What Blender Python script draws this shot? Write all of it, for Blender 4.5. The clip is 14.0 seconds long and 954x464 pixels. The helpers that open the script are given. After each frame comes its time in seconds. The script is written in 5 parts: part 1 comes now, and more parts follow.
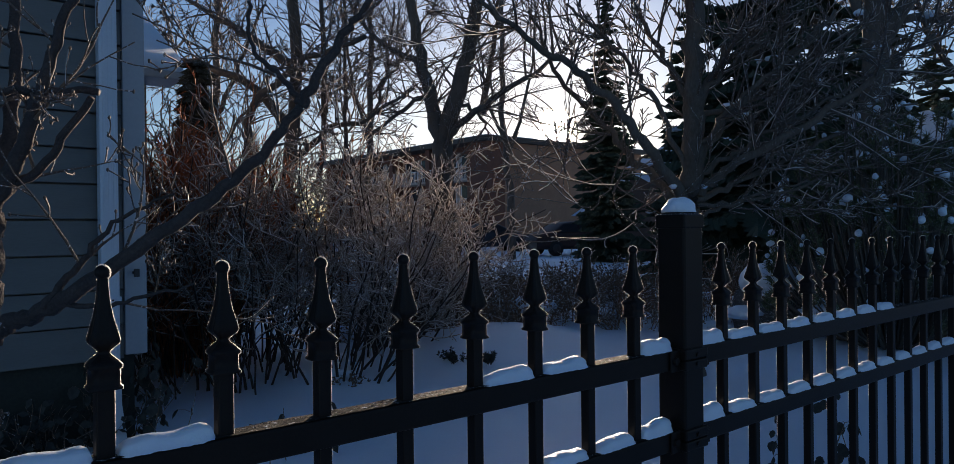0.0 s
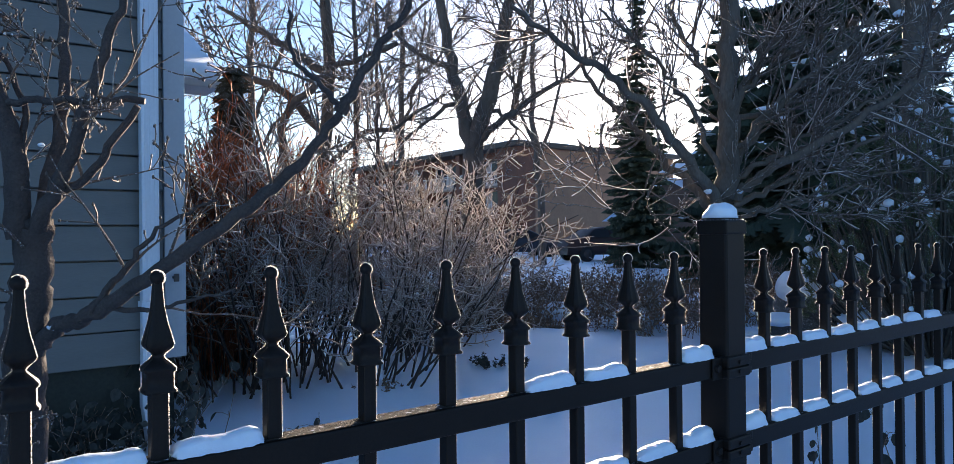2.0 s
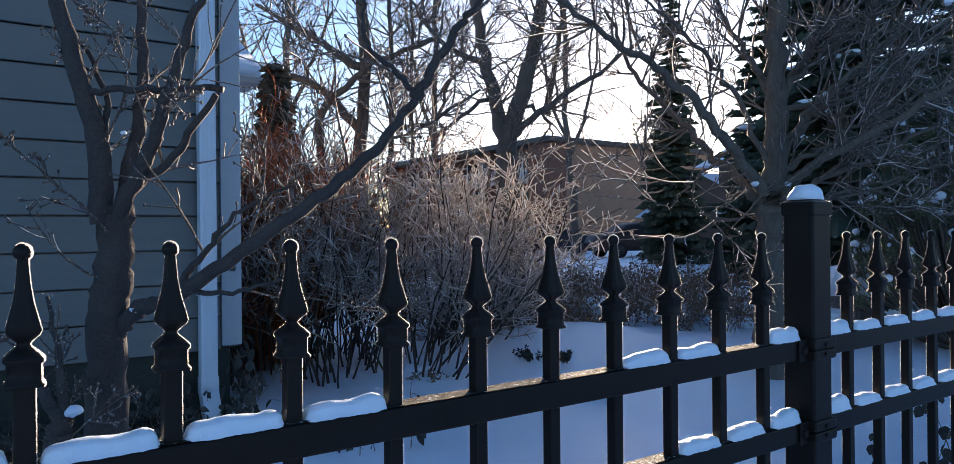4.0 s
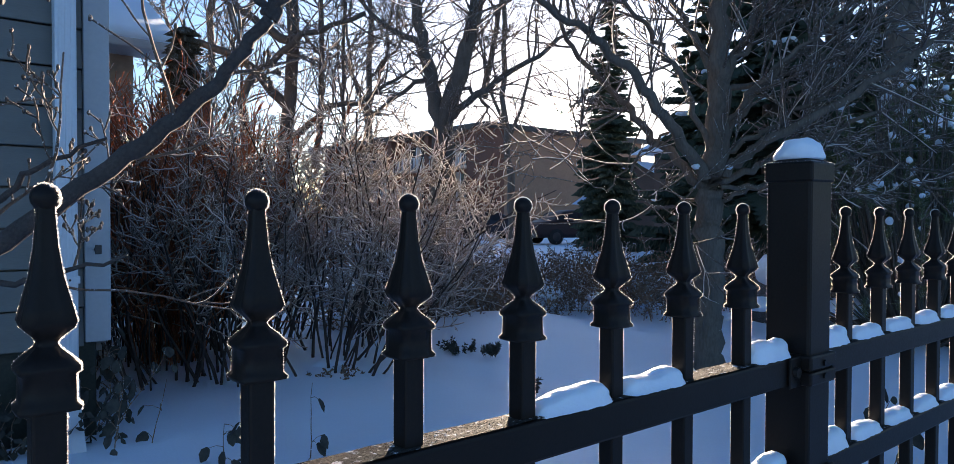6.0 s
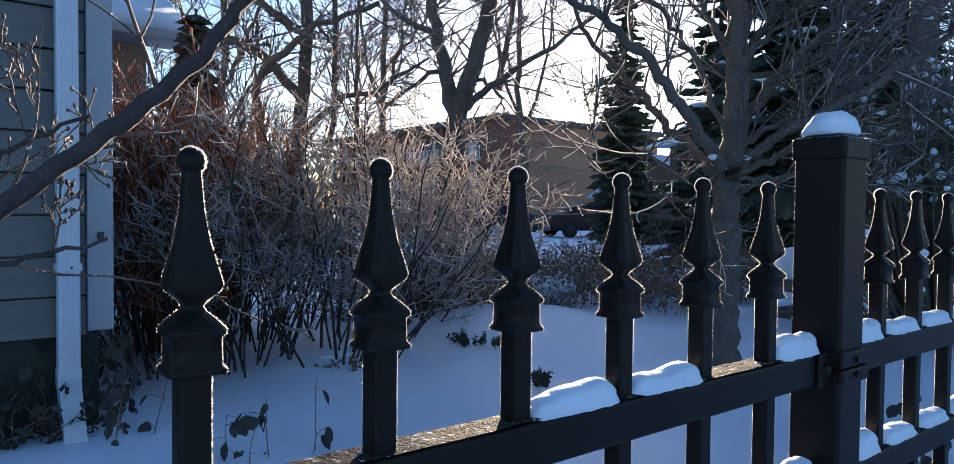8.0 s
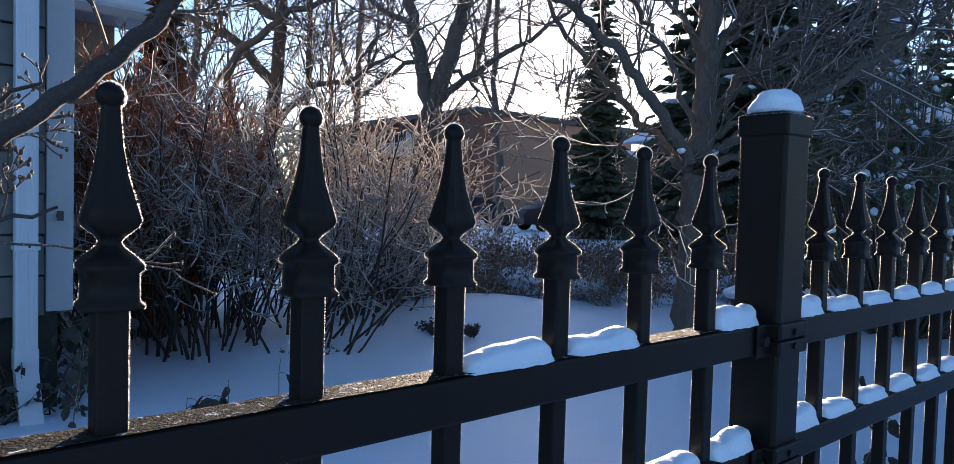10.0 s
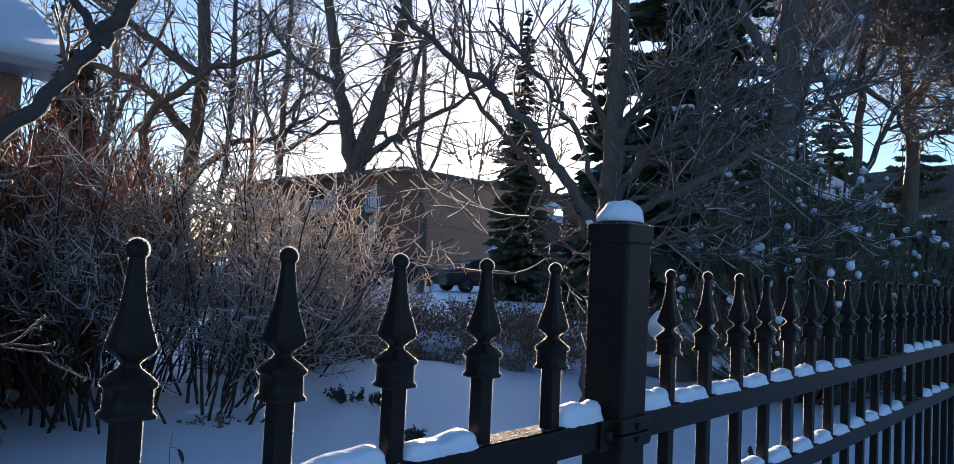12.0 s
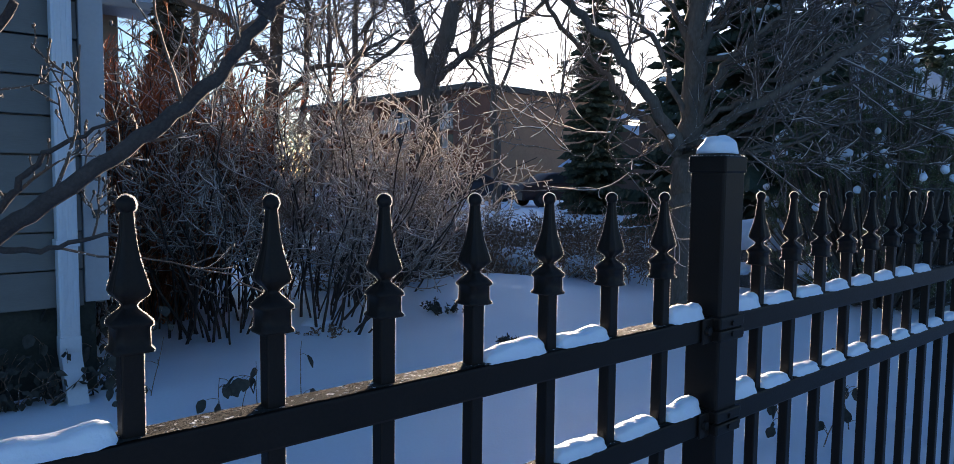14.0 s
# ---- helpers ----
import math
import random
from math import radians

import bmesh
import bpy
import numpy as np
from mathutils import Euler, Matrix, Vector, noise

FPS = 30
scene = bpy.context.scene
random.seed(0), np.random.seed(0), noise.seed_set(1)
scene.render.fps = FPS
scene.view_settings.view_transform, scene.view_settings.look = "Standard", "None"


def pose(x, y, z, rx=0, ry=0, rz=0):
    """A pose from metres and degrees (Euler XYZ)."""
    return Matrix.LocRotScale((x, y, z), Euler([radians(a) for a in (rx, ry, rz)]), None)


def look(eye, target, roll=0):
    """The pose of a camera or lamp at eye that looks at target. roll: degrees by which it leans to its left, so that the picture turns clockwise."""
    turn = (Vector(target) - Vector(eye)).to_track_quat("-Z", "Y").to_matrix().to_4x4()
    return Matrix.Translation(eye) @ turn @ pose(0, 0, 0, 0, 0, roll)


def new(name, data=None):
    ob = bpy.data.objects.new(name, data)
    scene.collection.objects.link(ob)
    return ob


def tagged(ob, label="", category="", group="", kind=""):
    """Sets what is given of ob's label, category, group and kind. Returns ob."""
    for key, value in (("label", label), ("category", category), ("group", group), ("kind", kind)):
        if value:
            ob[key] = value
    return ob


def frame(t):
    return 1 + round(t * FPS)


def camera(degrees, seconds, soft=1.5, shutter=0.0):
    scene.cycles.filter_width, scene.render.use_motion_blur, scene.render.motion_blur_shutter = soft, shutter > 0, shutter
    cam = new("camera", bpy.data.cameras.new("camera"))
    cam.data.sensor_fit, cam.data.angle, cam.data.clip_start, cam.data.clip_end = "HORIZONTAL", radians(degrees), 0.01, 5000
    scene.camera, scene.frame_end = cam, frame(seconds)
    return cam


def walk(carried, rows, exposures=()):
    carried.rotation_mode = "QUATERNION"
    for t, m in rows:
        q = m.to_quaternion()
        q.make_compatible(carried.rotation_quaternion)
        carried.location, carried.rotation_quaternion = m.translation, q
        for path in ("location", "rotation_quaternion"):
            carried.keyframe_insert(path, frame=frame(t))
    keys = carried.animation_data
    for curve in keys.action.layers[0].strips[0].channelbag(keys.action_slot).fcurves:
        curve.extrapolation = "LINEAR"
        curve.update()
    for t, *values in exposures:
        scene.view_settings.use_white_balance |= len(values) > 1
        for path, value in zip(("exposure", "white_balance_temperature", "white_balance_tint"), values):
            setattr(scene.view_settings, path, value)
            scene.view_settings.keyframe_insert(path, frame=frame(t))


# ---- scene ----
cam = camera(67.5, 14.0, 0.75)
PATH = [
    (0, (0.009, 0.023, 1.32), (1.283, 1.565, 1.313), -0.6),
    (0.5, (0.009, 0.024, 1.321), (1.29, 1.56, 1.319), -0.5),
    (1, (0.005, 0.027, 1.321), (1.268, 1.578, 1.324), -0.5),
    (1.5, (0.004, 0.027, 1.321), (1.264, 1.58, 1.321), -0.7),
    (2, (-0.005, 0.031, 1.321), (1.203, 1.625, 1.33), -0.6),
    (2.2, (-0.022, 0.042, 1.322), (1.127, 1.68, 1.331), -0.6),
    (3.2, (-0.085, 0.058, 1.306), (1.02, 1.727, 1.306), -0.5),
    (4.3, (-0.09, 0.092, 1.29), (1.105, 1.696, 1.278), -0.5),
    (4.5, (-0.077, 0.108, 1.286), (1.184, 1.659, 1.235), -0.7),
    (5, (0.024, 0.185, 1.285), (1.34, 1.691, 1.245), -1.1),
    (5.5, (0.152, 0.29, 1.272), (1.474, 1.79, 1.207), -0.6),
    (6, (0.216, 0.344, 1.273), (1.494, 1.882, 1.233), 0.2),
    (6.5, (0.256, 0.375, 1.259), (1.508, 1.935, 1.217), 1.0),
    (7, (0.265, 0.378, 1.257), (1.479, 1.967, 1.21), 1.2),
    (7.5, (0.271, 0.385, 1.259), (1.497, 1.965, 1.205), 0.5),
    (7.7, (0.275, 0.39, 1.26), (1.512, 1.96, 1.203), 0.4),
    (9.8, (0.289, 0.374, 1.232), (1.571, 1.907, 1.154), 1.5),
    (10, (0.298, 0.367, 1.232), (1.6, 1.883, 1.154), 1.6),
    (10.5, (0.323, 0.349, 1.232), (1.693, 1.804, 1.157), 1.9),
    (11, (0.345, 0.333, 1.238), (1.759, 1.746, 1.18), 1.4),
    (11.5, (0.34, 0.31, 1.272), (1.76, 1.716, 1.344), 2.1),
    (12, (0.32, 0.286, 1.282), (1.769, 1.661, 1.378), 2.7),
    (12.3, (0.284, 0.26, 1.289), (1.768, 1.591, 1.458), 1.6),
    (12.5, (0.259, 0.245, 1.29), (1.728, 1.603, 1.261), 2.2),
    (13, (0.224, 0.233, 1.294), (1.669, 1.611, 1.173), 2.3),
    (13.5, (0.201, 0.225, 1.313), (1.594, 1.652, 1.164), 1.6),
    (14, (0.131, 0.201, 1.305), (1.435, 1.71, 1.157), 0.7),
]
K, T = 6900, 19
EXPOSURES = [(t, s, K, T) for t, s in ((0.0, 0.7), (0.6, 0.9), (1.0, 1.4), (1.4, 2.0), (2.2, 2.15), (5.0, 1.98), (7.5, 2.1), (11.0, 2.05), (12.0, 1.8), (12.5, 1.9), (13.0, 1.7), (13.5, 1.9), (14.0, 1.78))]
walk(cam, [(t, look(eye, target, roll)) for t, eye, target, roll in PATH], EXPOSURES)

# ---------------------------------------------------------------- world, sun
SUN_AZ, SUN_EL = radians(44.1), radians(7.85)
SUN_DIR = Vector((math.cos(SUN_AZ) * math.cos(SUN_EL), math.sin(SUN_AZ) * math.cos(SUN_EL), math.sin(SUN_EL)))
world = bpy.data.worlds.new("winter_sky")
scene.world = world
world.use_nodes = True
wn, wl = world.node_tree.nodes, world.node_tree.links
wn.clear()
w_out = wn.new("ShaderNodeOutputWorld")
w_bg = wn.new("ShaderNodeBackground")
w_sky = wn.new("ShaderNodeTexSky")
w_sky.sky_type = "NISHITA"
w_sky.sun_disc = False
w_sky.sun_elevation = SUN_EL
w_sky.sun_rotation = math.pi / 2 - SUN_AZ
w_sky.air_density, w_sky.dust_density, w_sky.ozone_density = 1.0, 0.45, 4.2
w_bg.inputs["Strength"].default_value = 0.08
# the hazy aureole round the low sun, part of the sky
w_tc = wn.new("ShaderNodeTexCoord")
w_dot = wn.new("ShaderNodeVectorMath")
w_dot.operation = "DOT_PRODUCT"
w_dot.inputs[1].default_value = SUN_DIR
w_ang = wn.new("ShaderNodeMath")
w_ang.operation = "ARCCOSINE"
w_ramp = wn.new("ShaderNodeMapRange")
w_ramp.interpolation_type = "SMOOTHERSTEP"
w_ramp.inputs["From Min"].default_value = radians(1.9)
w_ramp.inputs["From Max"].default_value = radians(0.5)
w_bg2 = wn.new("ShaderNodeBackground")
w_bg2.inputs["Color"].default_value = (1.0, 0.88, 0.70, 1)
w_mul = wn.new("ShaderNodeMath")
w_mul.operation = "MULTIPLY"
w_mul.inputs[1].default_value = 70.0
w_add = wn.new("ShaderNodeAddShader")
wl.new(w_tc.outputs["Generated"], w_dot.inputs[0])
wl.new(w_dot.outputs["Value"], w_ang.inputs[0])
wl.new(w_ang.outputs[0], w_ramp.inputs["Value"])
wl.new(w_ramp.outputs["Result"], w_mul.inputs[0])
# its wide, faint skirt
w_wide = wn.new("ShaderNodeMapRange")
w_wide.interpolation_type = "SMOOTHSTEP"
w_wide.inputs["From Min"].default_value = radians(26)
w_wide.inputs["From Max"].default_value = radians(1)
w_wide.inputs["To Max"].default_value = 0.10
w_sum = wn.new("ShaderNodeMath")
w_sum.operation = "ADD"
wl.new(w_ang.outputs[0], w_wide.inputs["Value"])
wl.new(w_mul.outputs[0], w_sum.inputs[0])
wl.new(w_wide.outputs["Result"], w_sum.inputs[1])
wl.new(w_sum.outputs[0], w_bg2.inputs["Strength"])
wl.new(w_sky.outputs[0], w_bg.inputs["Color"])
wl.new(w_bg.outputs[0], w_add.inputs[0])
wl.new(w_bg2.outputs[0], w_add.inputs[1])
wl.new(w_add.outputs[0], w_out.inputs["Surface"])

sun_data = bpy.data.lights.new("sun", "SUN")
sun_data.energy, sun_data.angle, sun_data.color = 5.0, radians(0.55), (1.0, 0.86, 0.66)
sun = new("sun", sun_data)
sun.matrix_world = look(tuple(SUN_DIR * 60), (0, 0, 0))

# ---------------------------------------------------------------- materials


def material(name, colour, rough=0.6, metal=0.0, second=None, scale=8.0, fine=60.0, bump=0.2, mix=0.6,
             frost=0.0, stretch=(1, 1, 1), vary=0.0, coat=0.0, through_light=0.0, through_tint=(0.85, 0.85, 0.85)):
    """A surface with a coarse and a fine variation, relief, and frost that clings in specks."""
    m = bpy.data.materials.new(name)
    m.use_nodes = True
    n, l = m.node_tree.nodes, m.node_tree.links
    bsdf = n["Principled BSDF"]
    bsdf.inputs["Metallic"].default_value = metal
    bsdf.inputs["Coat Weight"].default_value = coat
    tc = n.new("ShaderNodeTexCoord")
    mp = n.new("ShaderNodeMapping")
    mp.inputs["Scale"].default_value = stretch
    l.new(tc.outputs["Object"], mp.inputs["Vector"])
    big = n.new("ShaderNodeTexNoise")
    big.inputs["Scale"].default_value, big.inputs["Detail"].default_value = scale, 5
    small = n.new("ShaderNodeTexNoise")
    small.inputs["Scale"].default_value, small.inputs["Detail"].default_value = fine, 4
    for t in (big, small):
        l.new(mp.outputs["Vector"], t.inputs["Vector"])
    mixer = n.new("ShaderNodeMix")
    mixer.data_type = "RGBA"
    second = second or tuple(c * 0.6 for c in colour)
    mixer.inputs["A"].default_value, mixer.inputs["B"].default_value = (*colour, 1), (*second, 1)
    both = n.new("ShaderNodeMath")
    both.operation = "MULTIPLY_ADD"
    both.inputs[1].default_value = 0.5
    l.new(small.outputs["Fac"], both.inputs[0])
    half = n.new("ShaderNodeMath")
    half.operation = "MULTIPLY"
    half.inputs[1].default_value = 0.5
    l.new(big.outputs["Fac"], half.inputs[0])
    l.new(half.outputs[0], both.inputs[2])
    spread = n.new("ShaderNodeMapRange")
    spread.inputs["From Min"].default_value, spread.inputs["From Max"].default_value = 0.35, 0.65
    spread.inputs["To Max"].default_value = mix
    l.new(both.outputs[0], spread.inputs["Value"])
    l.new(spread.outputs["Result"], mixer.inputs["Factor"])
    last = mixer.outputs["Result"]
    if vary:
        info = n.new("ShaderNodeObjectInfo")
        hsv = n.new("ShaderNodeHueSaturation")
        vr = n.new("ShaderNodeMapRange")
        vr.inputs["To Min"].default_value, vr.inputs["To Max"].default_value = 1 - vary, 1 + vary
        l.new(info.outputs["Random"], vr.inputs["Value"])
        l.new(vr.outputs["Result"], hsv.inputs["Value"])
        l.new(last, hsv.inputs["Color"])
        last = hsv.outputs["Color"]
    if frost:
        fr = n.new("ShaderNodeTexNoise")
        fr.inputs["Scale"].default_value, fr.inputs["Detail"].default_value = 180, 3
        l.new(tc.outputs["Object"], fr.inputs["Vector"])
        fm = n.new("ShaderNodeMapRange")
        fm.inputs["From Min"].default_value, fm.inputs["From Max"].default_value = 0.62 - 0.25 * frost, 0.72 - 0.25 * frost
        l.new(fr.outputs["Fac"], fm.inputs["Value"])
        fx = n.new("ShaderNodeMix")
        fx.data_type = "RGBA"
        fx.inputs["B"].default_value = (0.8, 0.82, 0.86, 1)
        l.new(fm.outputs["Result"], fx.inputs["Factor"])
        l.new(last, fx.inputs["A"])
        last = fx.outputs["Result"]
    l.new(last, bsdf.inputs["Base Color"])
    rr = n.new("ShaderNodeMapRange")
    rr.inputs["To Min"].default_value, rr.inputs["To Max"].default_value = max(0.05, rough - 0.12), min(1, rough + 0.12)
    l.new(small.outputs["Fac"], rr.inputs["Value"])
    l.new(rr.outputs["Result"], bsdf.inputs["Roughness"])
    bp = n.new("ShaderNodeBump")
    bp.inputs["Strength"].default_value, bp.inputs["Distance"].default_value = bump, 0.01
    l.new(both.outputs[0], bp.inputs["Height"])
    l.new(bp.outputs["Normal"], bsdf.inputs["Normal"])
    if through_light:
        tr = n.new("ShaderNodeBsdfTranslucent")
        tr.inputs["Color"].default_value = (*through_tint, 1)
        mx = n.new("ShaderNodeMixShader")
        mx.inputs["Fac"].default_value = through_light
        l.new(bsdf.outputs[0], mx.inputs[1])
        l.new(tr.outputs[0], mx.inputs[2])
        l.new(mx.outputs[0], n["Material Output"].inputs["Surface"])
    return m


def snow_material(name, scale=3.0, bump=0.25, tint=(0.73, 0.84, 0.96)):
    m = material(name, tint, 0.55, 0, tuple(c * 0.94 for c in tint), scale, 90, bump, 0.7)
    b = m.node_tree.nodes["Principled BSDF"]
    b.inputs["Subsurface Weight"].default_value = 0.25
    b.inputs["Subsurface Radius"].default_value = (0.02, 0.025, 0.03)
    b.inputs["Subsurface Scale"].default_value = 0.5
    return m


M_PAINT = material("black_powder_coat", (0.010, 0.0075, 0.0065), 0.42, 0, (0.017, 0.013, 0.0115), 14, 350, 0.03, 0.7)
M_FROSTED = material("frosted_black_paint", (0.02, 0.02, 0.02), 0.85, 0, (0.06, 0.055, 0.045), 40, 500, 0.8, 0.8, frost=0.12)
M_FROSTED.node_tree.nodes["Principled BSDF"].inputs["Specular IOR Level"].default_value = 0.15
M_PAINT.node_tree.nodes["Principled BSDF"].inputs["Specular IOR Level"].default_value = 0.17
M_SNOW = snow_material("snow")
M_CAP = snow_material("snow_cap", 30, 0.35)
M_SIDING = material("grey_beige_siding", (0.145, 0.147, 0.139), 0.55, 0, (0.118, 0.121, 0.115), 3, 40, 0.08, 0.8, stretch=(1, 8, 8), vary=0.04)
M_TRIM = material("pale_trim_paint", (0.36, 0.385, 0.41), 0.5, 0, (0.30, 0.325, 0.35), 5, 60, 0.06)
M_SPOUT = material("white_downspout", (0.58, 0.64, 0.70), 0.35, 0, (0.5, 0.55, 0.61), 6, 80, 0.04)
M_FOUND = material("dark_green_foundation", (0.032, 0.037, 0.029), 0.85, 0, (0.018, 0.021, 0.017), 4, 70, 0.4)
M_BARK = material("grey_bark", (0.14, 0.12, 0.10), 0.9, 0, (0.07, 0.06, 0.05), 12, 90, 0.9, 0.9, stretch=(1, 1, 0.25))
M_NEARBARK = material("dark_smooth_bark", (0.07, 0.057, 0.052), 0.85, 0, (0.035, 0.029, 0.027), 18, 160, 0.7, 0.9)
M_TWIG = material("frosted_twig", (0.11, 0.08, 0.062), 0.8, 0, (0.055, 0.04, 0.032), 20, 120, 0.3, 0.8, frost=0.10, through_light=0.08)
M_STEM = material("dark_brown_stem", (0.05, 0.033, 0.028), 0.85, 0, (0.022, 0.016, 0.014), 12, 100, 0.4, 0.8)
M_HOARTWIG = material("hoar_frosted_twig", (0.12, 0.08, 0.06), 0.8, 0, (0.05, 0.034, 0.027), 14, 90, 0.3, 0.8, frost=0.24, through_light=0.32, through_tint=(0.85, 0.72, 0.60))
M_DRYSTEM = material("dry_brown_stem", (0.21, 0.135, 0.09), 0.85, 0, (0.10, 0.065, 0.045), 10, 90, 0.3, 0.8, frost=0.14)
M_REDSTEM = material("red_brown_stem", (0.42, 0.14, 0.06), 0.75, 0, (0.16, 0.055, 0.03), 8, 80, 0.3, 0.8, frost=0.02, through_light=0.30, through_tint=(0.75, 0.28, 0.10))
M_NEEDLE = material("spruce_needles", (0.055, 0.08, 0.05), 0.8, 0, (0.03, 0.045, 0.03), 6, 60, 0.3, 0.9)
M_PINE = material("pine_needles", (0.10, 0.125, 0.06), 0.7, 0, (0.045, 0.07, 0.04), 9, 60, 0.3, 0.9, frost=0.12, through_light=0.12, through_tint=(0.35, 0.38, 0.15))
M_DRYLEAF = material("dry_brown_leaves", (0.21, 0.13, 0.085), 0.85, 0, (0.10, 0.065, 0.045), 9, 60, 0.3, 0.9)
M_DARKLEAF = material("withered_dark_leaves", (0.06, 0.06, 0.05), 0.85, 0, (0.02, 0.022, 0.02), 9, 60, 0.3, 0.9)
M_BRICK = material("dark_red_brick", (0.17, 0.075, 0.05), 0.9, 0, (0.11, 0.05, 0.036), 1.2, 14, 0.3, 0.8)
M_DARKWALL = material("dark_stained_boards", (0.11, 0.075, 0.06), 0.85, 0, (0.07, 0.05, 0.04), 2, 25, 0.2)
M_SHINGLE = material("dark_roof_shingles", (0.075, 0.06, 0.052), 0.95, 0, (0.04, 0.034, 0.03), 3, 22, 0.6, 0.8, frost=0.05)
M_BRONZED = material("bronzed_evergreen_sprays", (0.10, 0.075, 0.042), 0.85, 0, (0.04, 0.038, 0.024), 9, 70, 0.3, 0.9, frost=0.03)
M_BRICKEND = material("brown_brick", (0.29, 0.17, 0.11), 0.9, 0, (0.21, 0.12, 0.08), 0.8, 9, 0.3, 0.8)
M_BRICKTAN = material("tan_brick", (0.36, 0.27, 0.20), 0.9, 0, (0.24, 0.18, 0.14), 1.5, 20, 0.3, 0.8)
M_CONC = material("pale_concrete", (0.42, 0.40, 0.37), 0.85, 0, (0.33, 0.31, 0.29), 2, 25, 0.2)
M_DARKMETAL = material("dark_metal_trim", (0.05, 0.045, 0.045), 0.5, 0.3, (0.03, 0.03, 0.03), 3, 40, 0.1)
M_GLASS = material("dark_window_glass", (0.03, 0.035, 0.045), 0.08, 0, (0.05, 0.055, 0.065), 1, 10, 0.02)
M_CARBLUE = material("dark_car_paint", (0.02, 0.025, 0.035), 0.5, 0.0, (0.03, 0.035, 0.045), 2, 30, 0.02)
M_CARRED = material("dark_red_car_paint", (0.03, 0.014, 0.013), 0.6, 0.0, (0.022, 0.011, 0.010), 2, 30, 0.02)
M_CARGLASS = material("dull_car_glass", (0.02, 0.022, 0.026), 0.4, 0, (0.03, 0.033, 0.04), 2, 20, 0.05)
M_RUBBER = material("tyre_rubber", (0.02, 0.02, 0.02), 0.85, 0, None, 9, 60, 0.3)
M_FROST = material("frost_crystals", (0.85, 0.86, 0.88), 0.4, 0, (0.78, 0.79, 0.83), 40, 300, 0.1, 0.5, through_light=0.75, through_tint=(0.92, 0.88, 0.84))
M_ROCK = material("dark_grey_stone", (0.10, 0.095, 0.09), 0.9, 0, (0.05, 0.05, 0.045), 6, 50, 0.8, frost=0.1)

# ---------------------------------------------------------------- mesh helpers


def mesh_of(name, verts, faces, mat, smooth=True):
    me = bpy.data.meshes.new(name)
    me.from_pydata(verts, [], faces)
    me.materials.append(mat)
    if smooth:
        me.polygons.foreach_set("use_smooth", [True] * len(me.polygons))
    me.update()
    return me


def part(name, bm, mat, parent=None, label="", smooth=False):
    """Links a bmesh as one mesh object under a thing or a part."""
    me = bpy.data.meshes.new(name)
    bm.to_mesh(me)
    bm.free()
    me.materials.append(mat)
    if smooth:
        me.polygons.foreach_set("use_smooth", [True] * len(me.polygons))
    ob = new(name, me)
    ob.parent = parent
    if label:
        tagged(ob, label)
    return ob


def part_raw(name, verts, faces, mat, parent=None, label="", smooth=True):
    ob = new(name, mesh_of(name, verts, faces, mat, smooth))
    ob.parent = parent
    if label:
        tagged(ob, label)
    return ob


def add_box(bm, lo, hi, bevel=0.0):
    """A box from corner lo to corner hi, with its edges bevelled."""
    g = bmesh.ops.create_cube(bm, size=1)
    vs = g["verts"]
    for v in vs:
        v.co = Vector((lo[i] + (v.co[i] + 0.5) * (hi[i] - lo[i]) for i in range(3)))
    if bevel:
        es = list({e for v in vs for e in v.link_edges})
        bmesh.ops.bevel(bm, geom=es, offset=bevel, segments=2, affect="EDGES", profile=0.5)
    return bm


def box(lo, hi, bevel=0.0):
    return add_box(bmesh.new(), lo, hi, bevel)


def tube(V, F, pts, radii, n=5):
    """Adds a tapered tube through pts to the lists V and F."""
    base = len(V)
    k = len(pts)
    up = Vector((0.31, 0.27, 0.91))
    for i, p in enumerate(pts):
        d = pts[min(i + 1, k - 1)] - pts[max(i - 1, 0)]
        if d.length < 1e-6:
            d = Vector((0, 0, 1))
        a = d.cross(up)
        if a.length < 1e-4:
            a = d.cross(Vector((1, 0, 0)))
        a.normalize()
        b = d.cross(a).normalized()
        r = radii[i]
        for j in range(n):
            t = 2 * math.pi * j / n
            V.append(p + (a * math.cos(t) + b * math.sin(t)) * r)
    for i in range(k - 1):
        for j in range(n):
            q = base + i * n
            F.append((q + j, q + (j + 1) % n, q + n + (j + 1) % n, q + n + j))
    F.append(tuple(base + (k - 1) * n + j for j in range(n)))


def flake(V, F, p, d, size, rng):
    """One frost crystal standing out from p along d."""
    s = d.cross(rand_dir(rng)).normalized() * size * 0.5
    b = len(V)
    V.extend((p - d * size * 0.2 - s, p - d * size * 0.2 + s, p + d * size))
    F.append((b, b + 1, b + 2))


